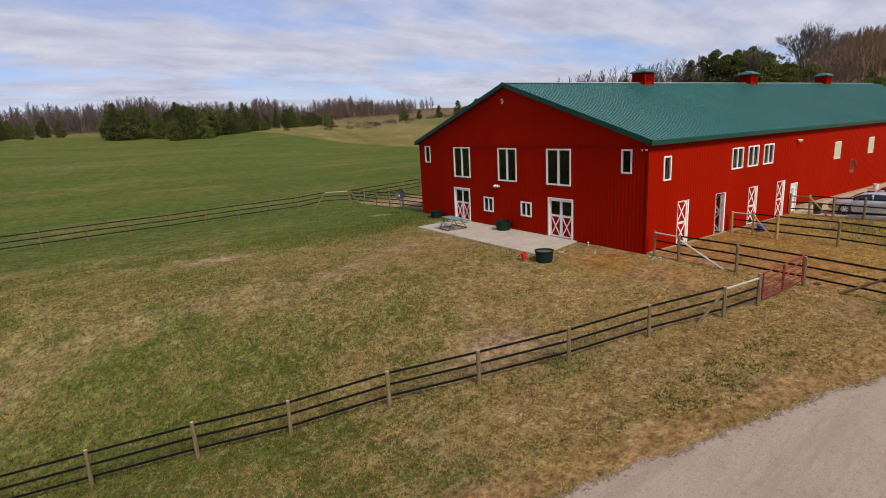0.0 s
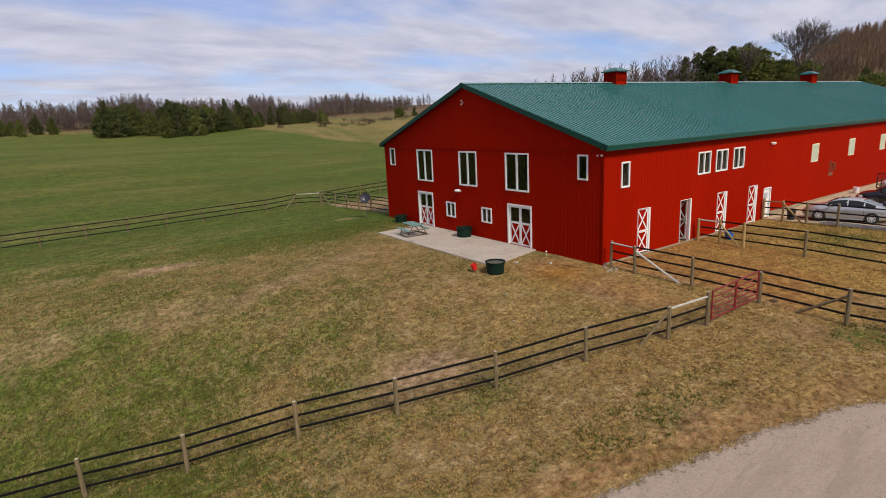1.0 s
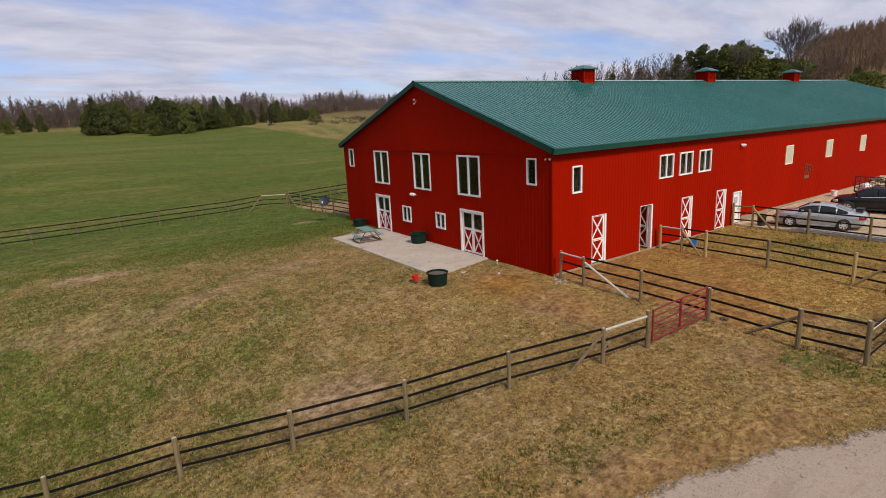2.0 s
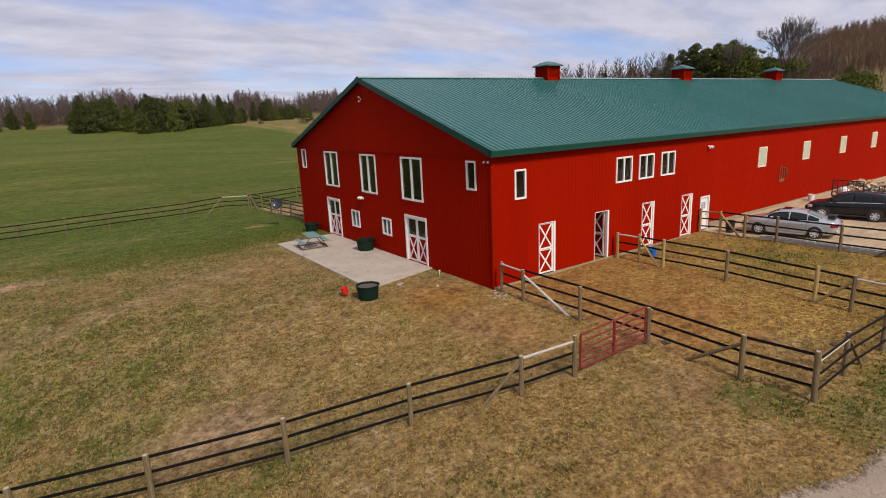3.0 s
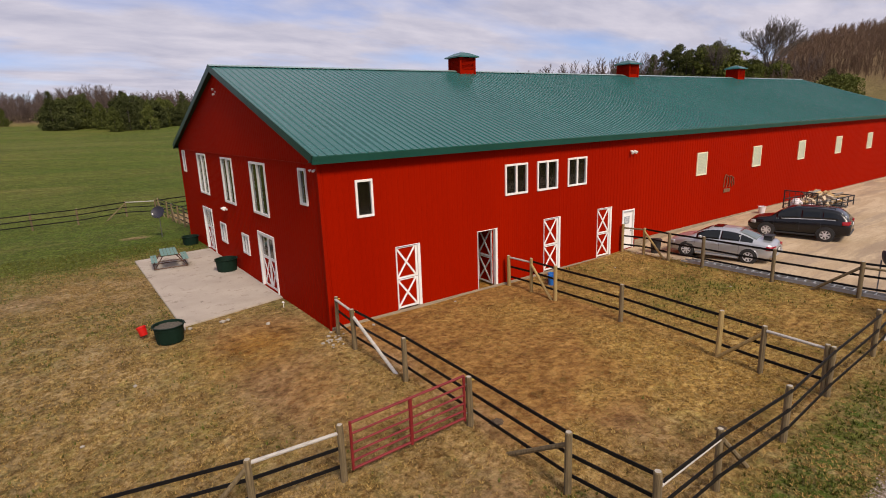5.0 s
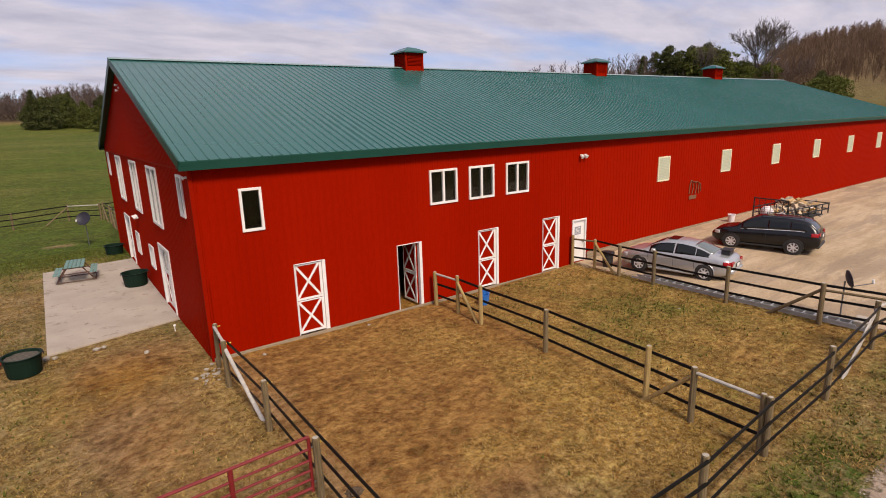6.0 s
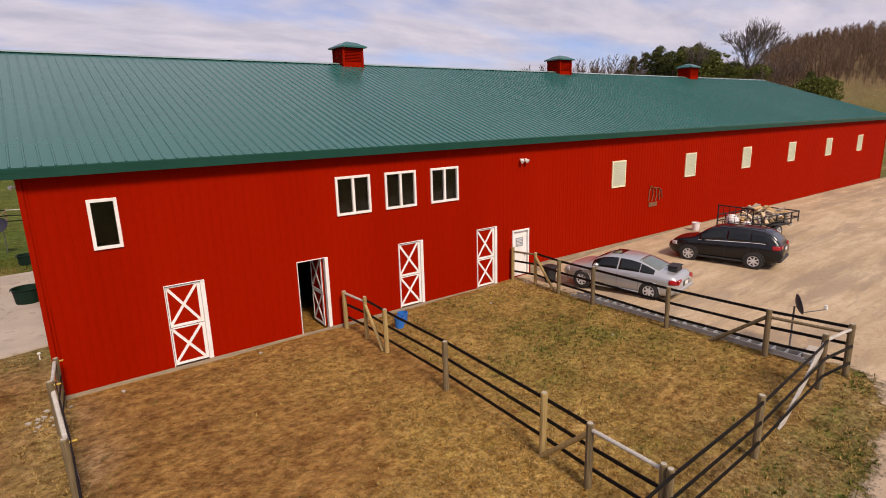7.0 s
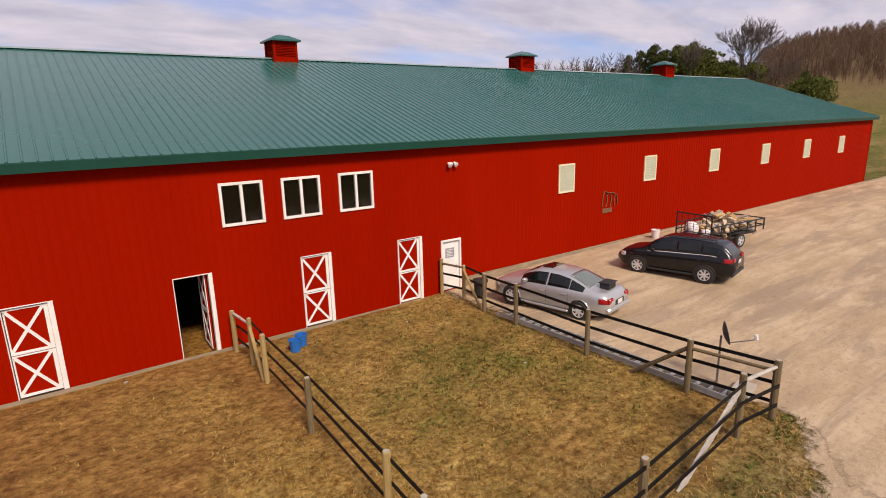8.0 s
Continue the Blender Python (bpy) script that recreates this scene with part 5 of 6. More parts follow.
# black hamper left on the sedan's boot
q = pose(*SEDAN_AT, lot_z(*SEDAN_AT), 0, 0, SEDAN_TURN) @ Vector((-1.8, 0.05, 0.965))
bag = thing("black_crate", "black plastic crate resting on the sedan's boot lid", "crate", tuple(q), SEDAN_TURN)
bm = bmesh.new()
box(bm, -0.16, 0.16, -0.22, 0.22, 0.0, 0.18, 0.02)
part("tub", bm, PLASTIC, bag)
part("lid", boxed(-0.19, 0.18, -0.26, 0.26, 0.181, 0.21, 0.01), PLASTIC, bag, "wider black lid")

# ---- utility trailer with its load ----
TR_AT, TR_TURN = (56.7, 12.75), -6.0
trailer = thing("utility_trailer", "black mesh-sided utility trailer parked beside the stable", "trailer", (*TR_AT, lot_z(*TR_AT)), TR_TURN)
L, W, DECK = 1.7, 0.9, 0.55
part("deck", boxed(-L, L, -W, W, DECK - 0.06, DECK, 0.008), DARK_ROOM, trailer, "worn plank deck")
for z in (0.78, 1.08):
    for s in (-1, 1):
        part("side_rail", boxed(-L, L + 0.55, s * W - 0.025, s * W + 0.025, z - 0.025, z + 0.025), PLASTIC, trailer)
    part("end_rail", boxed(L + 0.5, L + 0.55, -W, W, z - 0.025, z + 0.025), PLASTIC, trailer)
for x in (-1.7, -1.05, -0.4, 0.25, 0.9, 1.55, 2.2):
    for s in (-1, 1):
        part("stake", boxed(x - 0.022, x + 0.022, s * W - 0.022, s * W + 0.022, DECK, 1.06), PLASTIC, trailer)
gate_end = part("ramp_gate", bar_frame(bmesh.new(), facing((-L - 0.03, W, DECK), (0, -1, 0), (-1, 0, 0)), 0, 2 * W, 0, 1.05, 0.06, -0.02, 0.02), PLASTIC, trailer, "upright black mesh ramp gate")
bm = bmesh.new()
for k in range(1, 6):
    rod(bm, (-L - 0.03, -W + 2 * W * k / 6, DECK), (-L - 0.03, -W + 2 * W * k / 6, DECK + 1.03), 0.016, sides=4)
for k in range(1, 9):
    rod(bm, (-L - 0.03, -W, DECK + 1.03 * k / 9), (-L - 0.03, W, DECK + 1.03 * k / 9), 0.006, sides=4)
part("wire_mesh", bm, PLASTIC, gate_end)
for s in (-1, 1):
    wheel(trailer, 0.1, s * (W + 0.14), 0.32, 5)
    part("mudguard", boxed(-0.3, 0.5, s * (W + 0.03) - (0.22 if s < 0 else 0), s * (W + 0.03) + (0.22 if s > 0 else 0), 0.66, 0.69, 0.01), PLASTIC, trailer)
part("drawbar", rod(bmesh.new(), (L, 0, 0.5), (L + 1.2, 0, 0.45), 0.04, sides=6), PLASTIC, trailer)
TM = pose(*TR_AT, lot_z(*TR_AT), 0, 0, TR_TURN)
WOODS = [painted("offcut wood", (0.55, 0.36, 0.17), (0.42, 0.27, 0.12), 0.75, 5.0), painted("pale offcut wood", (0.62, 0.5, 0.34), (0.5, 0.38, 0.24), 0.75, 5.0), painted("grey offcut wood", (0.36, 0.31, 0.26), (0.27, 0.23, 0.19), 0.8, 5.0)]
SACK = painted("white sack", (0.8, 0.74, 0.75), (0.68, 0.63, 0.65), 0.7, 3.0)
BLUE = painted("blue plastic", (0.01, 0.12, 0.42), (0.012, 0.15, 0.5), 0.4, 4.0)
for k in range(110):
    x, y = RNG.uniform(-0.95, 1.7), RNG.uniform(-0.72, 0.72)
    z = DECK + 0.06 + RNG.uniform(0.0, 0.95) * max(0.2, 1 - abs(x - 0.45) / 1.7)
    ln = RNG.uniform(0.35, 1.0)
    m = TM @ pose(x, y, z, RNG.uniform(-35, 35), RNG.uniform(-30, 30), RNG.uniform(0, 180))
    ob = part("lumber_offcut", boxed(-ln / 2, ln / 2, -0.08, 0.08, -0.035, 0.035, 0.004), WOODS[k % 3], None)
    ob.matrix_basis = m
    tagged(ob, "tan sawn lumber offcut heaped in the trailer", "lumber", "trailer load")


def sack(x, y, z, sx, sy, sz, mat, label):
    bm = bmesh.new()
    bmesh.ops.create_icosphere(bm, subdivisions=3, radius=1.0)
    for v in bm.verts:
        w = 1 + 0.16 * noise.noise(v.co * 2.1 + Vector((x, y, 0)))
        v.co = Vector((v.co.x * sx * w, v.co.y * sy * w, max(v.co.z, -0.6) * sz * w))
    ob = part("refuse_sack", bm, mat, None, smooth=True)
    ob.matrix_basis = TM @ pose(x, y, z + sz * 0.6, 0, 0, 20)
    tagged(ob, label, "sack", "trailer load")


sack(-1.25, 0.42, DECK, 0.24, 0.3, 0.36, SACK, "bulging white plastic sack in the trailer")
sack(-1.2, -0.3, DECK, 0.2, 0.24, 0.2, SACK, "bulging white plastic sack in the trailer")
sack(-0.55, -0.2, DECK + 0.15, 0.14, 0.15, 0.16, BLUE, "blue plastic sack in the trailer")
sack(1.45, -0.3, DECK, 0.26, 0.3, 0.25, SACK, "bulging white plastic sack in the trailer")


# ---- tubs, buckets, table, dishes ----
TUB_GREEN = painted("dark green tub", (0.0022, 0.013, 0.007), (0.004, 0.019, 0.011), 0.65, 3.0, spec=0.2)
RED_PLASTIC = painted("red plastic", (0.6, 0.012, 0.008), (0.5, 0.01, 0.008), 0.4, 4.0)
MUCK = painted("muck", (0.035, 0.03, 0.022), (0.13, 0.11, 0.085), 0.95, 14.0)
TABLE = painted("faded green table coating", (0.09, 0.2, 0.18), (0.16, 0.27, 0.24), 0.6, 3.0)


def stock_tub(x, y, r, h, label, fill=0.0):
    z = max(ground(x, y), 0.035 if 24.2 < x < 28 and 19.6 < y < 31.9 else -9)
    t = thing("stock_tub", label, "tub", (x, y, z), group="stock tubs")
    rings = ((r * 0.84, 0.0), (r * 0.86, 0.03), (r * 0.95, h * 0.8), (r * 0.97, h * 0.82), (r * 0.98, h * 0.97), (r * 1.06, h * 0.97), (r * 1.06, h), (r * 0.95, h), (r * 0.93, h * 0.85), (r * 0.84, 0.08), (r * 0.1, 0.07))
    part("tub", turned(bmesh.new(), rings, 28), TUB_GREEN, t, smooth=False)
    if fill:
        bm = bmesh.new()
        bmesh.ops.create_circle(bm, cap_ends=True, segments=28, radius=r * 0.92)
        bmesh.ops.subdivide_edges(bm, edges=bm.edges, cuts=1)
        for v in bm.verts:
            v.co.z = h * fill + 0.03 * noise.noise(v.co * 9)
        part("contents", bm, MUCK, t, "dark mucky bedding")
    for s in (-1, 1):
        part("rope_handle", rod(bmesh.new(), (s * r * 1.06, -0.09, h * 0.9), (s * r * 1.06, 0.09, h * 0.9), 0.015, sides=6), BLACK, t)


stock_tub(27.42, 34.0, 0.46, 0.5, "dark green plastic stock tub beside the stable wall")
stock_tub(27.42, 26.2, 0.5, 0.58, "dark green plastic stock tub on the patio", 0.0)
stock_tub(23.64, 18.72, 0.47, 0.57, "dark green plastic stock tub half full of muck on the grass", 0.86)


def bucket(x, y, r, h, mat, label, z=None, tilt=0.0, spin=0.0, group=""):
    b = thing("bucket", label, "bucket", (x, y, ground(x, y) if z is None else z), spin, group=group)
    m = pose(0, 0, r * 0.9 if tilt else 0, 0, tilt, 0)
    part("pail", turned(bmesh.new(), ((r * 0.8, 0.0), (r * 0.98, h * 0.92), (r * 1.06, h * 0.93), (r * 1.06, h), (r * 0.94, h), (r * 0.76, 0.03), (r * 0.1, 0.025)), 20, m), mat, b)
    bm = bmesh.new()
    pts = [m @ Vector((r * 1.05 * math.cos(a), r * 1.05 * math.sin(a) * 0.35 - r * 0.6 * math.sin(a), h - 0.02 - 0.1 * math.sin(a))) for a in np.linspace(0, math.pi, 9)]
    for p, q in zip(pts, pts[1:]):
        rod(bm, p, q, 0.006, sides=4)
    part("bail_handle", bm, METAL, b)
    return b


bucket(22.99, 19.47, 0.15, 0.29, RED_PLASTIC, "red plastic bucket leaning on the grass", tilt=14, spin=140)
bucket(36.98, 14.6, 0.17, 0.36, BLUE, "bright blue plastic bucket in the paddock", group="blue buckets")
bucket(37.28, 14.87, 0.17, 0.36, BLUE, "bright blue plastic bucket in the paddock", group="blue buckets")
bucket(55.63, 15.18, 0.2, 0.42, SACK, "white plastic bucket beside the stable wall", z=lot_z(55.6, 15.1))
feed = thing("feed_bin", "black plastic feed bin standing beyond the fence", "bin", (43.85, 14.5, lot_z(43.85, 14.5)))
part("bin", turned(bmesh.new(), ((0.2, 0), (0.24, 0.55), (0.27, 0.56), (0.27, 0.6), (0.22, 0.6)), 16), PLASTIC, feed)
part("lid", turned(bmesh.new(), ((0.28, 0.602), (0.27, 0.65), (0.1, 0.68)), 16), PLASTIC, feed)

table = thing("picnic_table", "weathered green-coated metal picnic table on the patio", "picnic table", (25.46, 29.1, 0.045), 84)
for k in range(5):
    y = -0.3 + k * 0.15
    part("top_board", boxed(-0.85, 0.85, y - 0.068, y + 0.068, 0.71, 0.745, 0.008), TABLE, table)
for s in (-1, 1):
    for k in range(2):
        y = s * 0.68 + (k - 0.5) * 0.14
        part("bench_board", boxed(-0.85, 0.85, y - 0.062, y + 0.062, 0.42, 0.45, 0.008), TABLE, table)
RUSTY = painted("rusty pipe", (0.12, 0.055, 0.03), (0.07, 0.045, 0.035), 0.7, 9.0)
for x in (-0.6, 0.6):
    part("cross_pipe", rod(bmesh.new(), (x, -0.75, 0.05), (x, 0.75, 0.05), 0.025), RUSTY, table)
    part("bench_bar", rod(bmesh.new(), (x, -0.74, 0.4), (x, 0.74, 0.4), 0.022), RUSTY, table)
    for s in (-1, 1):
        part("leg", rod(bmesh.new(), (x, s * 0.7, 0.05), (x, s * 0.26, 0.7), 0.025), RUSTY, table)
for y in (-0.72, 0.72):
    part("foot_pipe", rod(bmesh.new(), (-0.6, y, 0.05), (0.6, y, 0.05), 0.025), RUSTY, table)


def dish(at, heading, tilt, pole_h, r, mat, label, arm=0.5, legs=False):
    d = thing("satellite_dish", label, "satellite dish", at, heading, group="satellite dishes")
    part("mast", rod(bmesh.new(), (0, 0, -0.3), (0, 0, pole_h), 0.025), METAL if not legs else PLASTIC, d)
    m = pose(0.03, 0, pole_h + 0.05, 0, 90 - tilt, 0)
    part("reflector", turned(bmesh.new(), [(r * t, 0.28 * r * t * t) for t in (0.02, 0.35, 0.65, 0.9, 1.0)] + [(r, 0.28 * r + 0.015)] + [(r * t, 0.28 * r * t * t + 0.015) for t in (0.9, 0.6, 0.3, 0.02)], 26, m), mat, d, smooth=False)
    tip = m @ Vector((r * 0.9, 0, arm * 1.3))
    part("feed_arm", rod(bmesh.new(), m @ Vector((r * 0.9, 0, 0.1)), tip, 0.014, sides=6), METAL, d)
    part("feed_horn", rod(bmesh.new(), tip, tip + Vector((-0.02, 0, 0.11)), 0.04, sides=8), LAMP_GLASS, d, "pale receiver head")
    if legs:
        for a in (0.6, 2.7, 4.6):
            part("strut", rod(bmesh.new(), (0.5 * math.cos(a), 0.5 * math.sin(a), 0), (0, 0, pole_h * 0.85), 0.014, sides=6), PLASTIC, d)


DISH_DARK = painted("dark dish", (0.018, 0.017, 0.028), (0.028, 0.026, 0.04), 0.5, 4.0, spec=0.3)
dish((26.5, 37.75, ground(26.5, 37.75)), -125, 28, 1.5, 0.4, DISH_DARK, "dark satellite dish on a slender mast in the grass", legs=False)
dish((43.72, 5.9, ground(43.72, 5.9)), -54, 14, 1.2, 0.27, DISH_DARK, "dark satellite dish on a post beside the lot")
pad = thing("paving_block", "pale concrete block on the ground beside the ladder", "block", (43.7, 5.3, ground(43.7, 5.3)), 10)
part("block", boxed(-0.35, 0.35, -0.2, 0.2, 0.0, 0.16, 0.01), CONCRETE, pad)

# pale stones at the stable corner and patio
STONE = painted("pale stone", (0.38, 0.34, 0.28), (0.25, 0.22, 0.18), 0.85, 6.0)


def stone(x, y, r):
    bm = bmesh.new()
    bmesh.ops.create_icosphere(bm, subdivisions=1, radius=1.0)
    k = Vector((x * 3.1, y * 2.7, r * 40))
    for v in bm.verts:
        w = 1 + 0.35 * noise.noise(v.co * 1.3 + k)
        v.co = Vector((v.co.x * r * w, v.co.y * r * w * 0.8, v.co.z * r * 0.55 * w))
    ob = part("stone", bm, STONE, None)
    ob.matrix_basis = pose(x, y, ground(x, y) + r * 0.25, 0, 0, x * 77)
    tagged(ob, "pale weathered field stone lying on the soil", "stone", "loose stones")


for k in range(26):
    stone(27.75 + RNG.gauss(0, 0.17), 15.15 + RNG.gauss(0, 0.28), RNG.uniform(0.03, 0.075))
for x, y, r in ((24.15, 19.4, 0.14), (24.35, 19.3, 0.1), (25.4, 19.2, 0.12), (25.6, 19.3, 0.09), (26.6, 18.0, 0.1), (22.3, 16.4, 0.07), (20.9, 14.4, 0.06), (29.3, 15.4, 0.07), (32.8, 15.5, 0.06), (40.6, 14.3, 0.05), (41.2, 9.6, 0.05)):
    stone(x, y, r)
# droppings
DUNG = painted("dry dung", (0.055, 0.034, 0.018), (0.1, 0.065, 0.035), 0.95, 14.0)
for x, y, s in ((28.6, 8.4, 0.8), (32.3, 5.2, 0.7)):
    bm = bmesh.new()
    bmesh.ops.create_icosphere(bm, subdivisions=3, radius=1.0)
    for v in bm.verts:
        w = 1 + 0.5 * noise.noise(v.co * 2.6 + Vector((x, y, 0)))
        v.co = Vector((v.co.x * 0.2 * s * w, v.co.y * 0.16 * s * w, max(v.co.z, -0.3) * 0.1 * s * w))
    ob = part("manure_heap", bm, DUNG, None)
    ob.matrix_basis = pose(x, y, ground(x, y))
    tagged(ob, "small dark manure heap on the paddock soil", "manure")

# ---- trees ----
def foliage(name, a, b, rough=0.85):
    n = Nodes(name, Roughness=rough, Specular_IOR_Level=0.1)
    c = n.mix(n.island(), a, b)
    c = n.mix(0.5, c, n.ramp(n.noise(0.6, 3), (0.3, (0.3,)), (0.7, (0.7,))), "SOFT_LIGHT")
    c = n.mix(0.6, c, n.ramp(n.random(), (0, (0.32,)), (1, (0.66,))), "SOFT_LIGHT")
    n.color(c)
    return n.mat


NEEDLES = foliage("conifer needles", (0.036, 0.046, 0.015), (0.088, 0.096, 0.032))
NEEDLES_WARM = foliage("yellowish needles", (0.052, 0.07, 0.015), (0.135, 0.145, 0.038))
WOODS_GREY = foliage("grey bark", (0.085, 0.063, 0.056), (0.17, 0.128, 0.112))
WOODS_BROWN = foliage("brown bark", (0.1, 0.064, 0.042), (0.19, 0.124, 0.084))
THICKET = foliage("brown thicket", (0.055, 0.042, 0.03), (0.11, 0.08, 0.055))
BARK = weathered("bark", (0.05, 0.04, 0.032), (0.12, 0.1, 0.085), 2.0)


def tube_mesh(segs, sides=4):
    """Vertices and faces of tapered tubes: segs of (a, b, ra, rb)."""
    vs, fs = [], []
    for a, b, ra, rb in segs:
        d = (b - a)
        if d.length < 1e-4:
            continue
        q = d.to_track_quat("Z", "Y")
        i = len(vs)
        for p, r in ((a, ra), (b, rb)):
            for k in range(sides):
                t = 2 * math.pi * k / sides
                vs.append(p + q @ Vector((r * math.cos(t), r * math.sin(t), 0)))
        for k in range(sides):
            j = (k + 1) % sides
            fs.append((i + k, i + j, i + sides + j, i + sides + k))
    return vs, fs


def branch_out(rng, segs, p, d, length, r, depth, forks, spread_a, up=0.25):
    """Grows one limb in three bent pieces, then forks."""
    q, v = p.copy(), d.normalized()
    steps = 3 if depth > 1 else 2
    for s in range(steps):
        v = (v + Vector((rng.gauss(0, 0.16), rng.gauss(0, 0.16), rng.gauss(0, 0.1) + up * 0.25))).normalized()
        nq = q + v * (length / steps)
        r2 = r * (1 - 0.28 * (s + 1) / steps)
        segs.append((q, nq, r * (1 - 0.28 * s / steps), r2))
        if depth > 0 and s > 0:
            side = v.cross(Vector((rng.gauss(0, 1), rng.gauss(0, 1), rng.gauss(0, 1)))).normalized()
            branch_out(rng, segs, nq, v * 0.75 + side * spread_a, length * rng.uniform(0.5, 0.72), r2 * 0.55, depth - 1, forks, spread_a, up)
        q = nq
    if depth > 0:
        for k in range(forks):
            side = v.cross(Vector((rng.gauss(0, 1), rng.gauss(0, 1), rng.gauss(0, 1)))).normalized()
            branch_out(rng, segs, q, v + side * spread_a, length * rng.uniform(0.62, 0.85), r * 0.66, depth - 1, forks, spread_a, up)


def bare_tree(x, y, h, seed, label, wide=0.75, limbs=7, forks=2):
    rng = random.Random(seed)
    t = thing("bare_tree", label, "tree", (x, y, ground(x, y)), group="bare hilltop trees")
    part("trunk", tube_mesh([(Vector((0, 0, -0.5)), Vector((0.1, 0, h * 0.12)), h * 0.03, h * 0.024), (Vector((0.1, 0, h * 0.12)), Vector((0.15, 0.1, h * 0.26)), h * 0.024, h * 0.02)], 8), BARK, t)
    segs = []
    for k in range(limbs):
        a = k * 6.28 / limbs + rng.uniform(-0.3, 0.3)
        branch_out(rng, segs, Vector((0.15, 0.1, h * (0.15 + 0.012 * k))), Vector((math.cos(a) * wide, math.sin(a) * wide, 0.75 + 0.35 * (k % 2))), h * 0.222, h * 0.0095, 4, forks, 0.36 + 0.1 * wide, 0.36)
    part("crown", tube_mesh(segs, 3), BARK, t, "leafless spreading crown")
    return t


def conifer(x, y, h, r, seed, mat, label, peak=0.75, group="conifers", low=0.05, rounded=False, lobes=60):
    """Trunk and a crown of boughs: lobes of small needle sprays set on a tapering or a rounded outline."""
    rng = random.Random(seed)
    t = thing("conifer_tree", label, "tree", (x, y, ground(x, y)), group=group)
    part("trunk", tube_mesh([(Vector((0, 0, -0.5)), Vector((0, 0, h * 0.55)), h * 0.02, h * 0.012), (Vector((0, 0, h * 0.55)), Vector((0, 0, h * 0.97)), h * 0.012, 0.02)], 7), BARK, t)
    vs, fs = [], []
    for i in range(lobes):
        f = (i + rng.random()) / lobes
        if rounded:
            reach = math.sqrt(max(0.02, 1 - ((f - 0.4) / 0.62) ** 2))
        else:
            reach = (1 - f) ** peak * min(1.0, 0.6 + 3 * f)
        a = rng.uniform(0, 2 * math.pi)
        out = r * reach * rng.uniform(0.35, 0.92)
        c = Vector((math.cos(a) * out, math.sin(a) * out, h * (low + (0.97 - low) * f)))
        size = r * rng.uniform(0.2, 0.36) * (0.45 + 0.55 * reach)
        for k in range(64):
            d = Vector((rng.gauss(0, 1), rng.gauss(0, 1), rng.gauss(0.15, 0.7))).normalized()
            p = c + Vector((d.x * size, d.y * size, d.z * size * 0.7)) * rng.uniform(0.6, 1.1)
            e1 = (d + Vector((rng.gauss(0, 0.6), rng.gauss(0, 0.6), rng.gauss(0, 0.5)))).normalized() * size * rng.uniform(0.15, 0.3)
            e2 = e1.cross(Vector((rng.gauss(0, 1), rng.gauss(0, 1), 0.6))).normalized() * size * rng.uniform(0.09, 0.17)
            n0 = len(vs)
            vs += [p - e1, p + e2, p + e1, p - e2]
            fs.append((n0, n0 + 1, n0 + 2, n0 + 3))
    part("crown", (vs, fs), mat, t, "dense needled crown")
    return t


def scatter(proto, spots, seed):
    rng = random.Random(seed)
    for x, y, s in spots:
        copy_thing(proto, pose(x, y, ground(x, y) - 0.1, 0, 0, rng.uniform(0, 360)) @ Matrix.Diagonal((s * rng.uniform(0.9, 1.15), s * rng.uniform(0.9, 1.15), s, 1)))


# clump of dark conifers at the far side of the pasture
rng = random.Random(11)
a = conifer(40, 300, 15.0, 4.6, 1, NEEDLES, "dark green conifer in a clump beyond the pasture", 0.85, "pasture conifers", 0.02, False, 90)
b = conifer(52, 293, 13.0, 5.4, 2, NEEDLES, "dark green conifer in a clump beyond the pasture", 0.6, "pasture conifers", 0.02, True, 90)
c = conifer(66, 305, 12.0, 4.8, 3, NEEDLES_WARM, "olive brown conifer in a clump beyond the pasture", 0.7, "pasture conifers", 0.02, False, 90)
spots = [(rng.uniform(24, 92), rng.uniform(278, 318), rng.uniform(0.5, 1.12)) for k in range(62)]
spots += [(rng.uniform(40, 66), rng.uniform(262, 282), rng.uniform(0.75, 1.1)) for k in range(9)]
spots += [(rng.uniform(84, 140), rng.uniform(290, 330), rng.uniform(0.35, 0.85)) for k in range(24)]
spots += [(rng.uniform(-34, 8), rng.uniform(352, 376), rng.uniform(0.5, 0.85)) for k in range(10)]
scatter(a, spots[0::3], 1)
scatter(b, spots[1::3], 2)
scatter(c, spots[2::3], 3)
# conifers and pines on the rise behind the stable
d = conifer(203, 108, 13.6, 5.0, 4, NEEDLES, "dark green pine on the hillside", 0.6, "hillside pines", 0.1, False, 80)
e = conifer(204, 101, 12.4, 6.6, 5, NEEDLES_WARM, "broad olive green pine on the hillside", 0.4, "hillside pines", 0.08, True, 80)
scatter(d, [(199, 115, 1.02), (201, 111, 1.15), (206, 106, 1.1), (199, 107, 1.0), (212, 104, 1.14), (204, 114, 1.08), (197, 118, 0.95), (202, 104, 1.0), (211, 97, 0.6), (192, 126, 0.5), (189, 133, 0.42), (186, 138, 0.5), (180, 150, 0.45), (172, 160, 0.4), (190, 129, 0.72), (184, 136, 0.68), (194, 122, 0.66), (176, 146, 0.7), (174, 55.5, 0.56), (179, 57, 0.6), (198, 262, 0.7), (190, 270, 0.55), (206, 255, 0.75), (184, 282, 0.45), (212, 246, 0.65), (218, 250, 0.6), (226, 236, 0.75), (232, 228, 0.6)], 4)
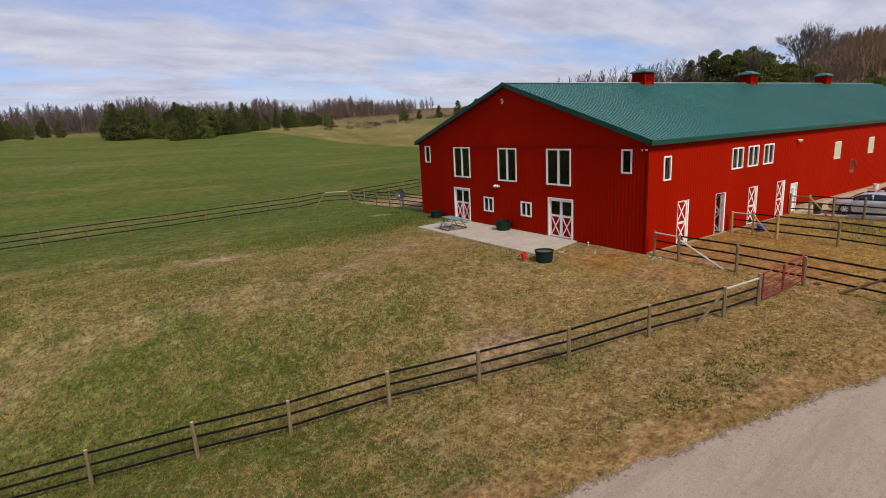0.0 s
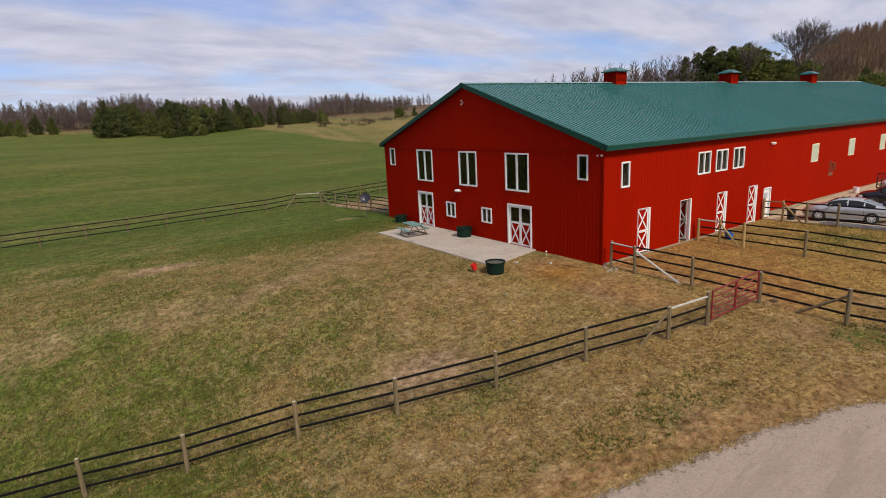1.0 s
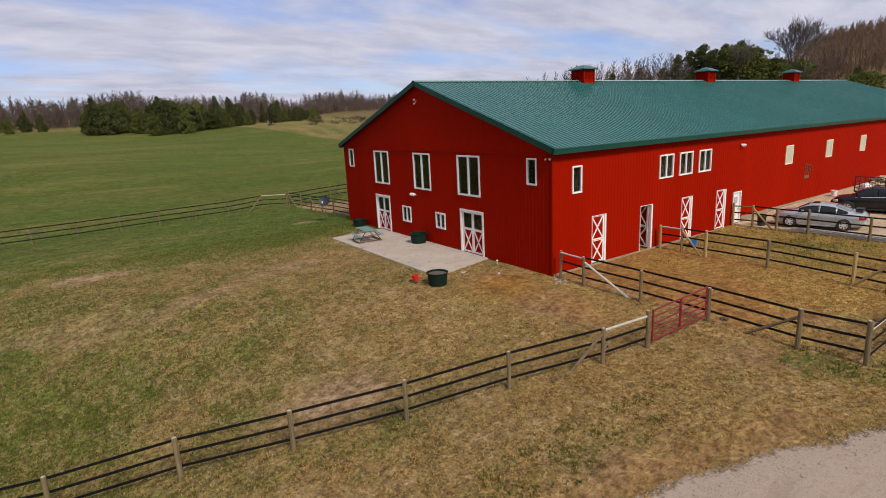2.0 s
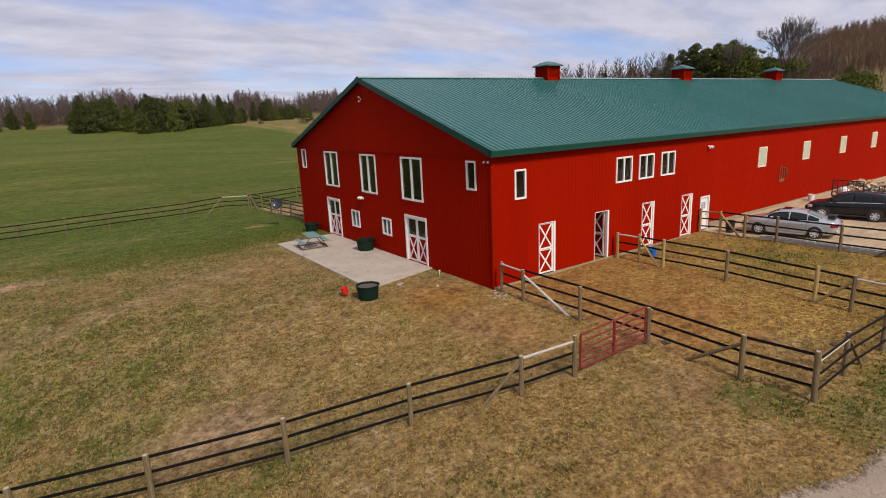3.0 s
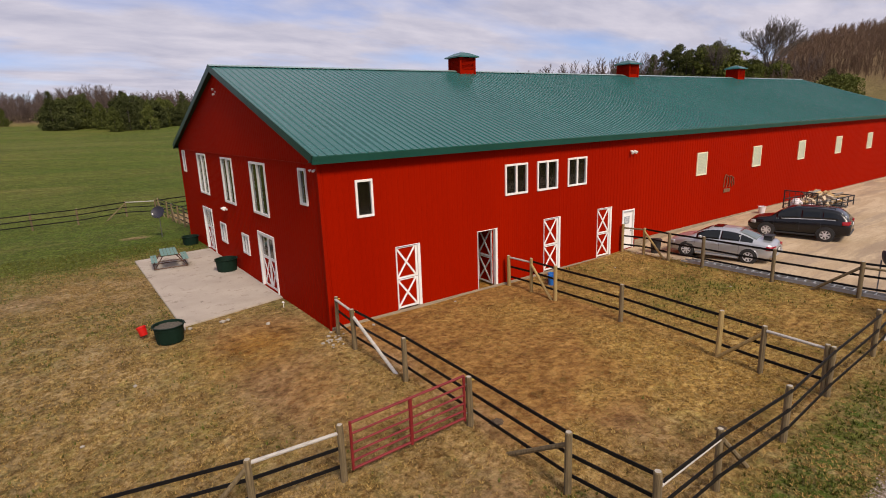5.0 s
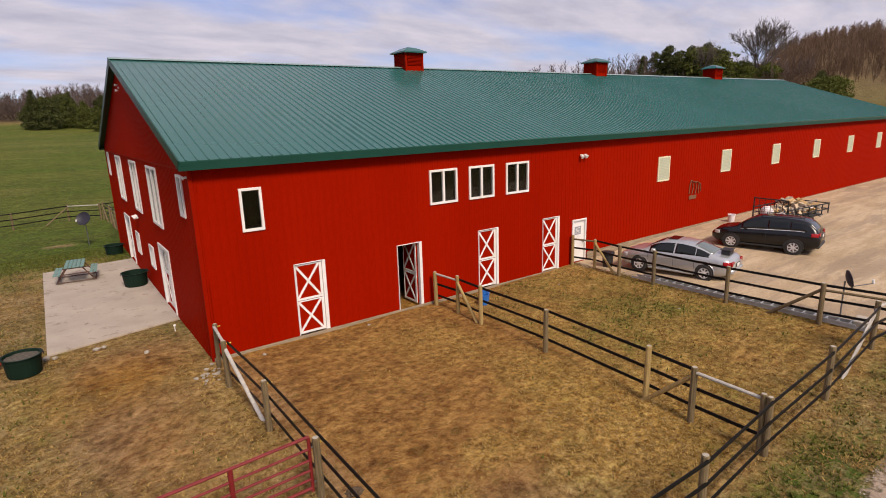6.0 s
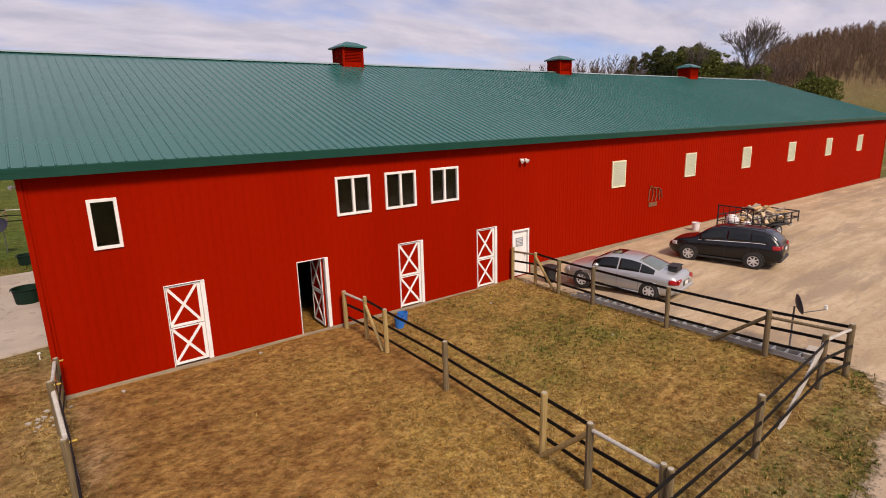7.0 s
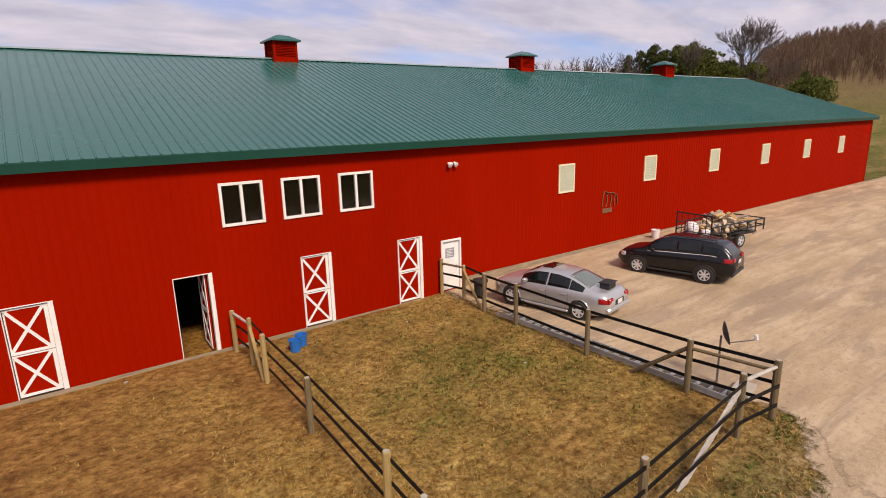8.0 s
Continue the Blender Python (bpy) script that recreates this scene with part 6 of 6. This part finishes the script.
scatter(e, [(206, 103, 1.15), (207, 99, 1.1), (203, 97, 0.9), (210, 90, 0.62), (214, 85, 0.6), (218, 87, 0.62), (213, 93, 0.72), (170, 53.0, 0.6), (175, 52.5, 0.58), (172, 54.5, 0.55), (214, 250, 0.55), (178, 290, 0.5), (222, 240, 0.6), (201, 258, 0.5)], 5)
bare_tree(213.1, 87.2, 24.5, 3, "large leafless spreading tree on the hilltop", 0.6, 6, 3)
bare_tree(199, 97.5, 19.0, 8, "leafless upright tree on the hilltop", 0.3, 5)


# ---- far woods: leafless trees past counting ----
def ribbon_mesh(segs, rng):
    """One tapering strip for each fine twig."""
    vs, fs = [], []
    for a, b, ra, rb in segs:
        side = (b - a).cross(Vector((rng.gauss(0, 1), rng.gauss(0, 1), 0.2))).normalized()
        i = len(vs)
        vs += [a - side * ra, a + side * ra, b + side * rb, b - side * rb]
        fs.append((i, i + 1, i + 2, i + 3))
    return vs, fs


def wood_template(seed):
    rng = random.Random(seed)
    stem = [(Vector((0, 0, -0.02)), Vector((0.01, 0, 0.5)), 0.009, 0.006), (Vector((0.01, 0, 0.5)), Vector((0, 0.01, 0.97)), 0.006, 0.001)]
    segs = []
    for k in range(26):
        z = 0.16 + 0.76 * k / 26
        a = rng.uniform(0, 6.28)
        ln = (0.29 - 0.22 * k / 26) * rng.uniform(0.7, 1.25)
        p = Vector((0, 0, z))
        q = p + Vector((math.cos(a) * 0.45, math.sin(a) * 0.45, 0.8)) * ln
        segs.append((p, q, 0.0045, 0.002))
        for j in range(7):
            m = p.lerp(q, 0.2 + 0.13 * j)
            segs.append((m, m + Vector((math.cos(a + rng.gauss(0, 1)) * 0.45, math.sin(a + rng.gauss(0, 1)) * 0.45, 0.8)) * ln * rng.uniform(0.35, 0.7), 0.003, 0.0016))
    vs, fs = tube_mesh(stem, 4)
    wv, wf = ribbon_mesh(segs, rng)
    fs = list(fs) + [tuple(i + len(vs) for i in f) for f in wf]
    return np.array([tuple(v) for v in list(vs) + list(wv)]), np.array(fs)


def woods(name, label, spots, mat, templates):
    """spots: (x, y, height). One object of many leafless trees."""
    allv, allf, base = [], [], 0
    rng = random.Random(len(spots))
    for x, y, h in spots:
        tv, tf = templates[rng.randrange(len(templates))]
        t = rng.uniform(0, 6.28)
        rot = np.array([[math.cos(t), -math.sin(t), 0], [math.sin(t), math.cos(t), 0], [0, 0, 1]])
        w = rng.uniform(0.8, 1.25)
        allv.append(tv @ rot.T * np.array([h * w, h * w, h]) + np.array([x, y, ground(x, y)]))
        allf.append(tf + base)
        base += len(tv)
    ob = part(name, (np.vstack(allv).tolist(), np.vstack(allf).tolist()), mat, None)
    return tagged(ob, label, "woods", kind="stuff")


def brush(name, label, spots, mat, seed):
    """Undergrowth: heaps of small leaf-like flakes. spots: (x, y, radius, height)."""
    rng = random.Random(seed)
    vs, fs = [], []
    for x, y, r, h in spots:
        z = ground(x, y)
        for k in range(46):
            t, u, w = rng.uniform(0, 6.28), math.sqrt(rng.random()), rng.random() ** 0.8
            p = Vector((x + math.cos(t) * u * r, y + math.sin(t) * u * r, z + h * w * (1 - 0.7 * u * u)))
            s = rng.uniform(0.16, 0.36) * min(r, 2.2) * 0.55
            e1 = Vector((rng.gauss(0, 1), rng.gauss(0, 1), rng.gauss(0, 0.7))).normalized() * s
            e2 = e1.cross(Vector((rng.gauss(0, 1), rng.gauss(0, 1), 1))).normalized() * s * 0.5
            b = len(vs)
            vs += [p - e1, p + e2, p + e1, p - e2]
            fs.append((b, b + 1, b + 2, b + 3))
    return tagged(part(name, (vs, fs), mat, None), label, "undergrowth", kind="stuff")


TEMPLATES = [wood_template(k) for k in range(5)]
rng = random.Random(21)
left = []
for k in range(1300):
    x = rng.uniform(-60, 285)
    y = 395 + rng.uniform(0, 75) + 0.12 * (x - 30) * (x > 30) - 0.1 * max(0, x - 150)
    left.append((x, y, rng.uniform(10, 18) * (0.7 + 0.7 * fbm(x, 0, 0.03, 4.0)) * (1 - 0.25 * sstep(120, 260, x))))
woods("distant_woods", "distant grey-brown leafless woods at the pasture's end", left, WOODS_GREY, TEMPLATES)
hill = []
while len(hill) < 1900:
    x, y = rng.uniform(232, 560), rng.uniform(5, 240)
    bearing = math.degrees(math.atan2(y, x - 26))
    if bearing < 7 or bearing > 24.2 + rng.gauss(0, 0.5) or x < 248 + rng.gauss(0, 9) - 14 * sstep(18, 23, bearing):
        continue
    hill.append((x, y, rng.uniform(8, 12) * (1 - 0.35 * sstep(21.5, 24.5, bearing))))
woods("hillside_woods", "grey-brown leafless woods on the hill", hill, WOODS_BROWN, TEMPLATES)
ridge = []
for k in range(110):
    x = rng.uniform(164, 200)
    ridge.append((x, 118 + (200 - x) * 0.95 + rng.gauss(0, 7), rng.uniform(7.5, 15)))
ridge += [(rng.uniform(206, 240), rng.uniform(80, 104), rng.uniform(5, 10)) for k in range(70)]
woods("ridge_woods", "leafless young trees on the rise behind the stable", ridge, WOODS_GREY, TEMPLATES)
brush("woodland_brush", "brown undergrowth under the far woods", [(x, y - 6, rng.uniform(3, 5), rng.uniform(4, 9)) for x, y, h in left[::2]], THICKET, 3)
saplings = [(rng.uniform(206, 250), rng.uniform(70, 108), rng.uniform(2.5, 6)) for k in range(260)] + [(rng.uniform(226, 262), rng.uniform(36, 92), rng.uniform(2, 6)) for k in range(240)] + [(x + rng.gauss(0, 4), y + rng.gauss(0, 4), rng.uniform(3, 6)) for x, y, h in hill[::3]]
woods("hillside_saplings", "brown saplings and brush below the wooded hill", saplings, WOODS_BROWN, TEMPLATES)
brush("hedge_brush", "brown and olive brush on the rise behind the stable", [(x + rng.gauss(0, 4), y + rng.gauss(0, 6), rng.uniform(2, 4), rng.uniform(2, 4.5)) for x, y, h in ridge] + [(rng.uniform(120, 230), rng.uniform(235, 300), 2.5, 2.2) for k in range(60)], THICKET, 4)
for x, y, s in ((128, 236, 3.6), (112, 250, 2.2), (120, 262, 2.4), (96, 262, 1.6), (138, 250, 2.0)):
    ob = brush("shrub", "leafless brown shrub in the pasture", [(x, y, s, s * 1.1)] * 3, THICKET, int(x))
    tagged(ob, "", "shrub", "pasture shrubs", "thing")

# ---- grass tufts and straw ----
n = Nodes("grass blades", Roughness=0.85, Specular_IOR_Level=0.1)
dry = n.mix(n.island(), (0.13, 0.076, 0.02), (0.42, 0.272, 0.094))
live = n.mix(n.island(), (0.062, 0.078, 0.013), (0.14, 0.142, 0.03))
n.color(n.mix(n.attr("tint"), dry, live))
BLADES = n.mat


def tufts(count, seed, x0, x1, y0, y1, size, blades=5):
    rng = random.Random(seed)
    vs, fs, tint = [], [], []
    made = 0
    while made < count:
        x, y = rng.uniform(x0, x1), rng.uniform(y0, y1)
        if x > 27.6 and y > 15.75 or x > 43.0 and (y < 3.9 or x > lot_edge(y) - 0.05) or x > 41.9 and y < 3.7 or y < road_edge(x) + 0.5 - 0.75 * sstep(20, 27, x) + 0.3 * sstep(32, 37, x) - rng.uniform(-0.25, 0.3) or 24.1 < x < 28 and 19.5 < y < 32.0:
            continue
        near = math.exp(-max(0.0, math.hypot((x - 18) * 0.6, y) - 9) / 16)
        if rng.random() > 0.12 + near:
            continue
        green, bare, _ = cover_at(x, y)
        if rng.random() < bare * 1.15 or blades > 4 and (turf_at(x, y) < 0.3 or fbm(x, y, 1.1, 9.0) < 0.52):
            continue
        lively = 1.0 if blades > 4 or rng.random() < sstep(0.3, 1.0, green + rng.gauss(0, 0.14)) else 0.0
        z = ground(x, y)
        s = size * rng.uniform(0.6, 1.5) * (1.15 if lively else 0.95)
        for k in range(blades):
            a = rng.uniform(0, 6.28)
            flat = rng.uniform(0.4, 1.0) if lively else rng.uniform(0.9, 2.0)
            c, d = math.cos(a), math.sin(a)
            w = s * rng.uniform(0.1, 0.17)
            h = s / (0.6 + flat)
            i = len(vs)
            vs += [(x - d * w, y + c * w, z - 0.01), (x + d * w, y - c * w, z - 0.01), (x + c * s * flat * 0.6, y + d * s * flat * 0.6, z + h)]
            fs.append((i, i + 1, i + 2))
            tint += [lively] * 3
        made += 1
    ob = part("grass", (vs, fs), BLADES, None)
    at = ob.data.attributes.new("tint", "FLOAT", "POINT")
    at.data.foreach_set("value", tint)
    return tagged(ob, "short tufts of green and straw-coloured grass", "grass", kind="stuff")


tufts(90000, 7, -6, 44.5, 2, 36, 0.075, 4)
tufts(6000, 8, 2, 44.5, 2, 20, 0.065, 5)


# ---- loose stones along the margin of the drive ----
def pebbles(count, seed):
    rng = random.Random(seed)
    vs, fs = [], []
    made = 0
    while made < count:
        x = rng.uniform(-8, 40)
        y = road_edge(x) + 0.5 - 0.75 * sstep(20, 27, x) + 0.3 * sstep(32, 37, x) - abs(rng.gauss(0, 0.6))
        r = rng.uniform(0.006, 0.02) * (1.5 if rng.random() < 0.06 else 1.0)
        z = ground(x, y) + 0.026 + r * 0.2
        a, i = rng.uniform(0, 6.28), len(vs)
        for k in range(4):
            q = r * rng.uniform(0.7, 1.3)
            vs.append((x + q * math.cos(a + k * 1.57), y + q * math.sin(a + k * 1.57), z))
        vs.append((x + rng.uniform(-0.3, 0.3) * r, y + rng.uniform(-0.3, 0.3) * r, z + r * rng.uniform(0.5, 0.9)))
        fs += [(i, i + 1, i + 4), (i + 1, i + 2, i + 4), (i + 2, i + 3, i + 4), (i + 3, i, i + 4), (i + 3, i + 2, i + 1, i)]
        made += 1
    return tagged(part("loose_gravel", (vs, fs), PEBBLE, None), "loose grey gravel stones along the drive's margin", "gravel", kind="stuff")


n = Nodes("loose gravel stone", Roughness=0.9, Specular_IOR_Level=0.15)
n.color(n.mix(n.island(), (0.17, 0.14, 0.115), (0.42, 0.36, 0.31)))
PEBBLE = n.mat
pebbles(9000, 9)
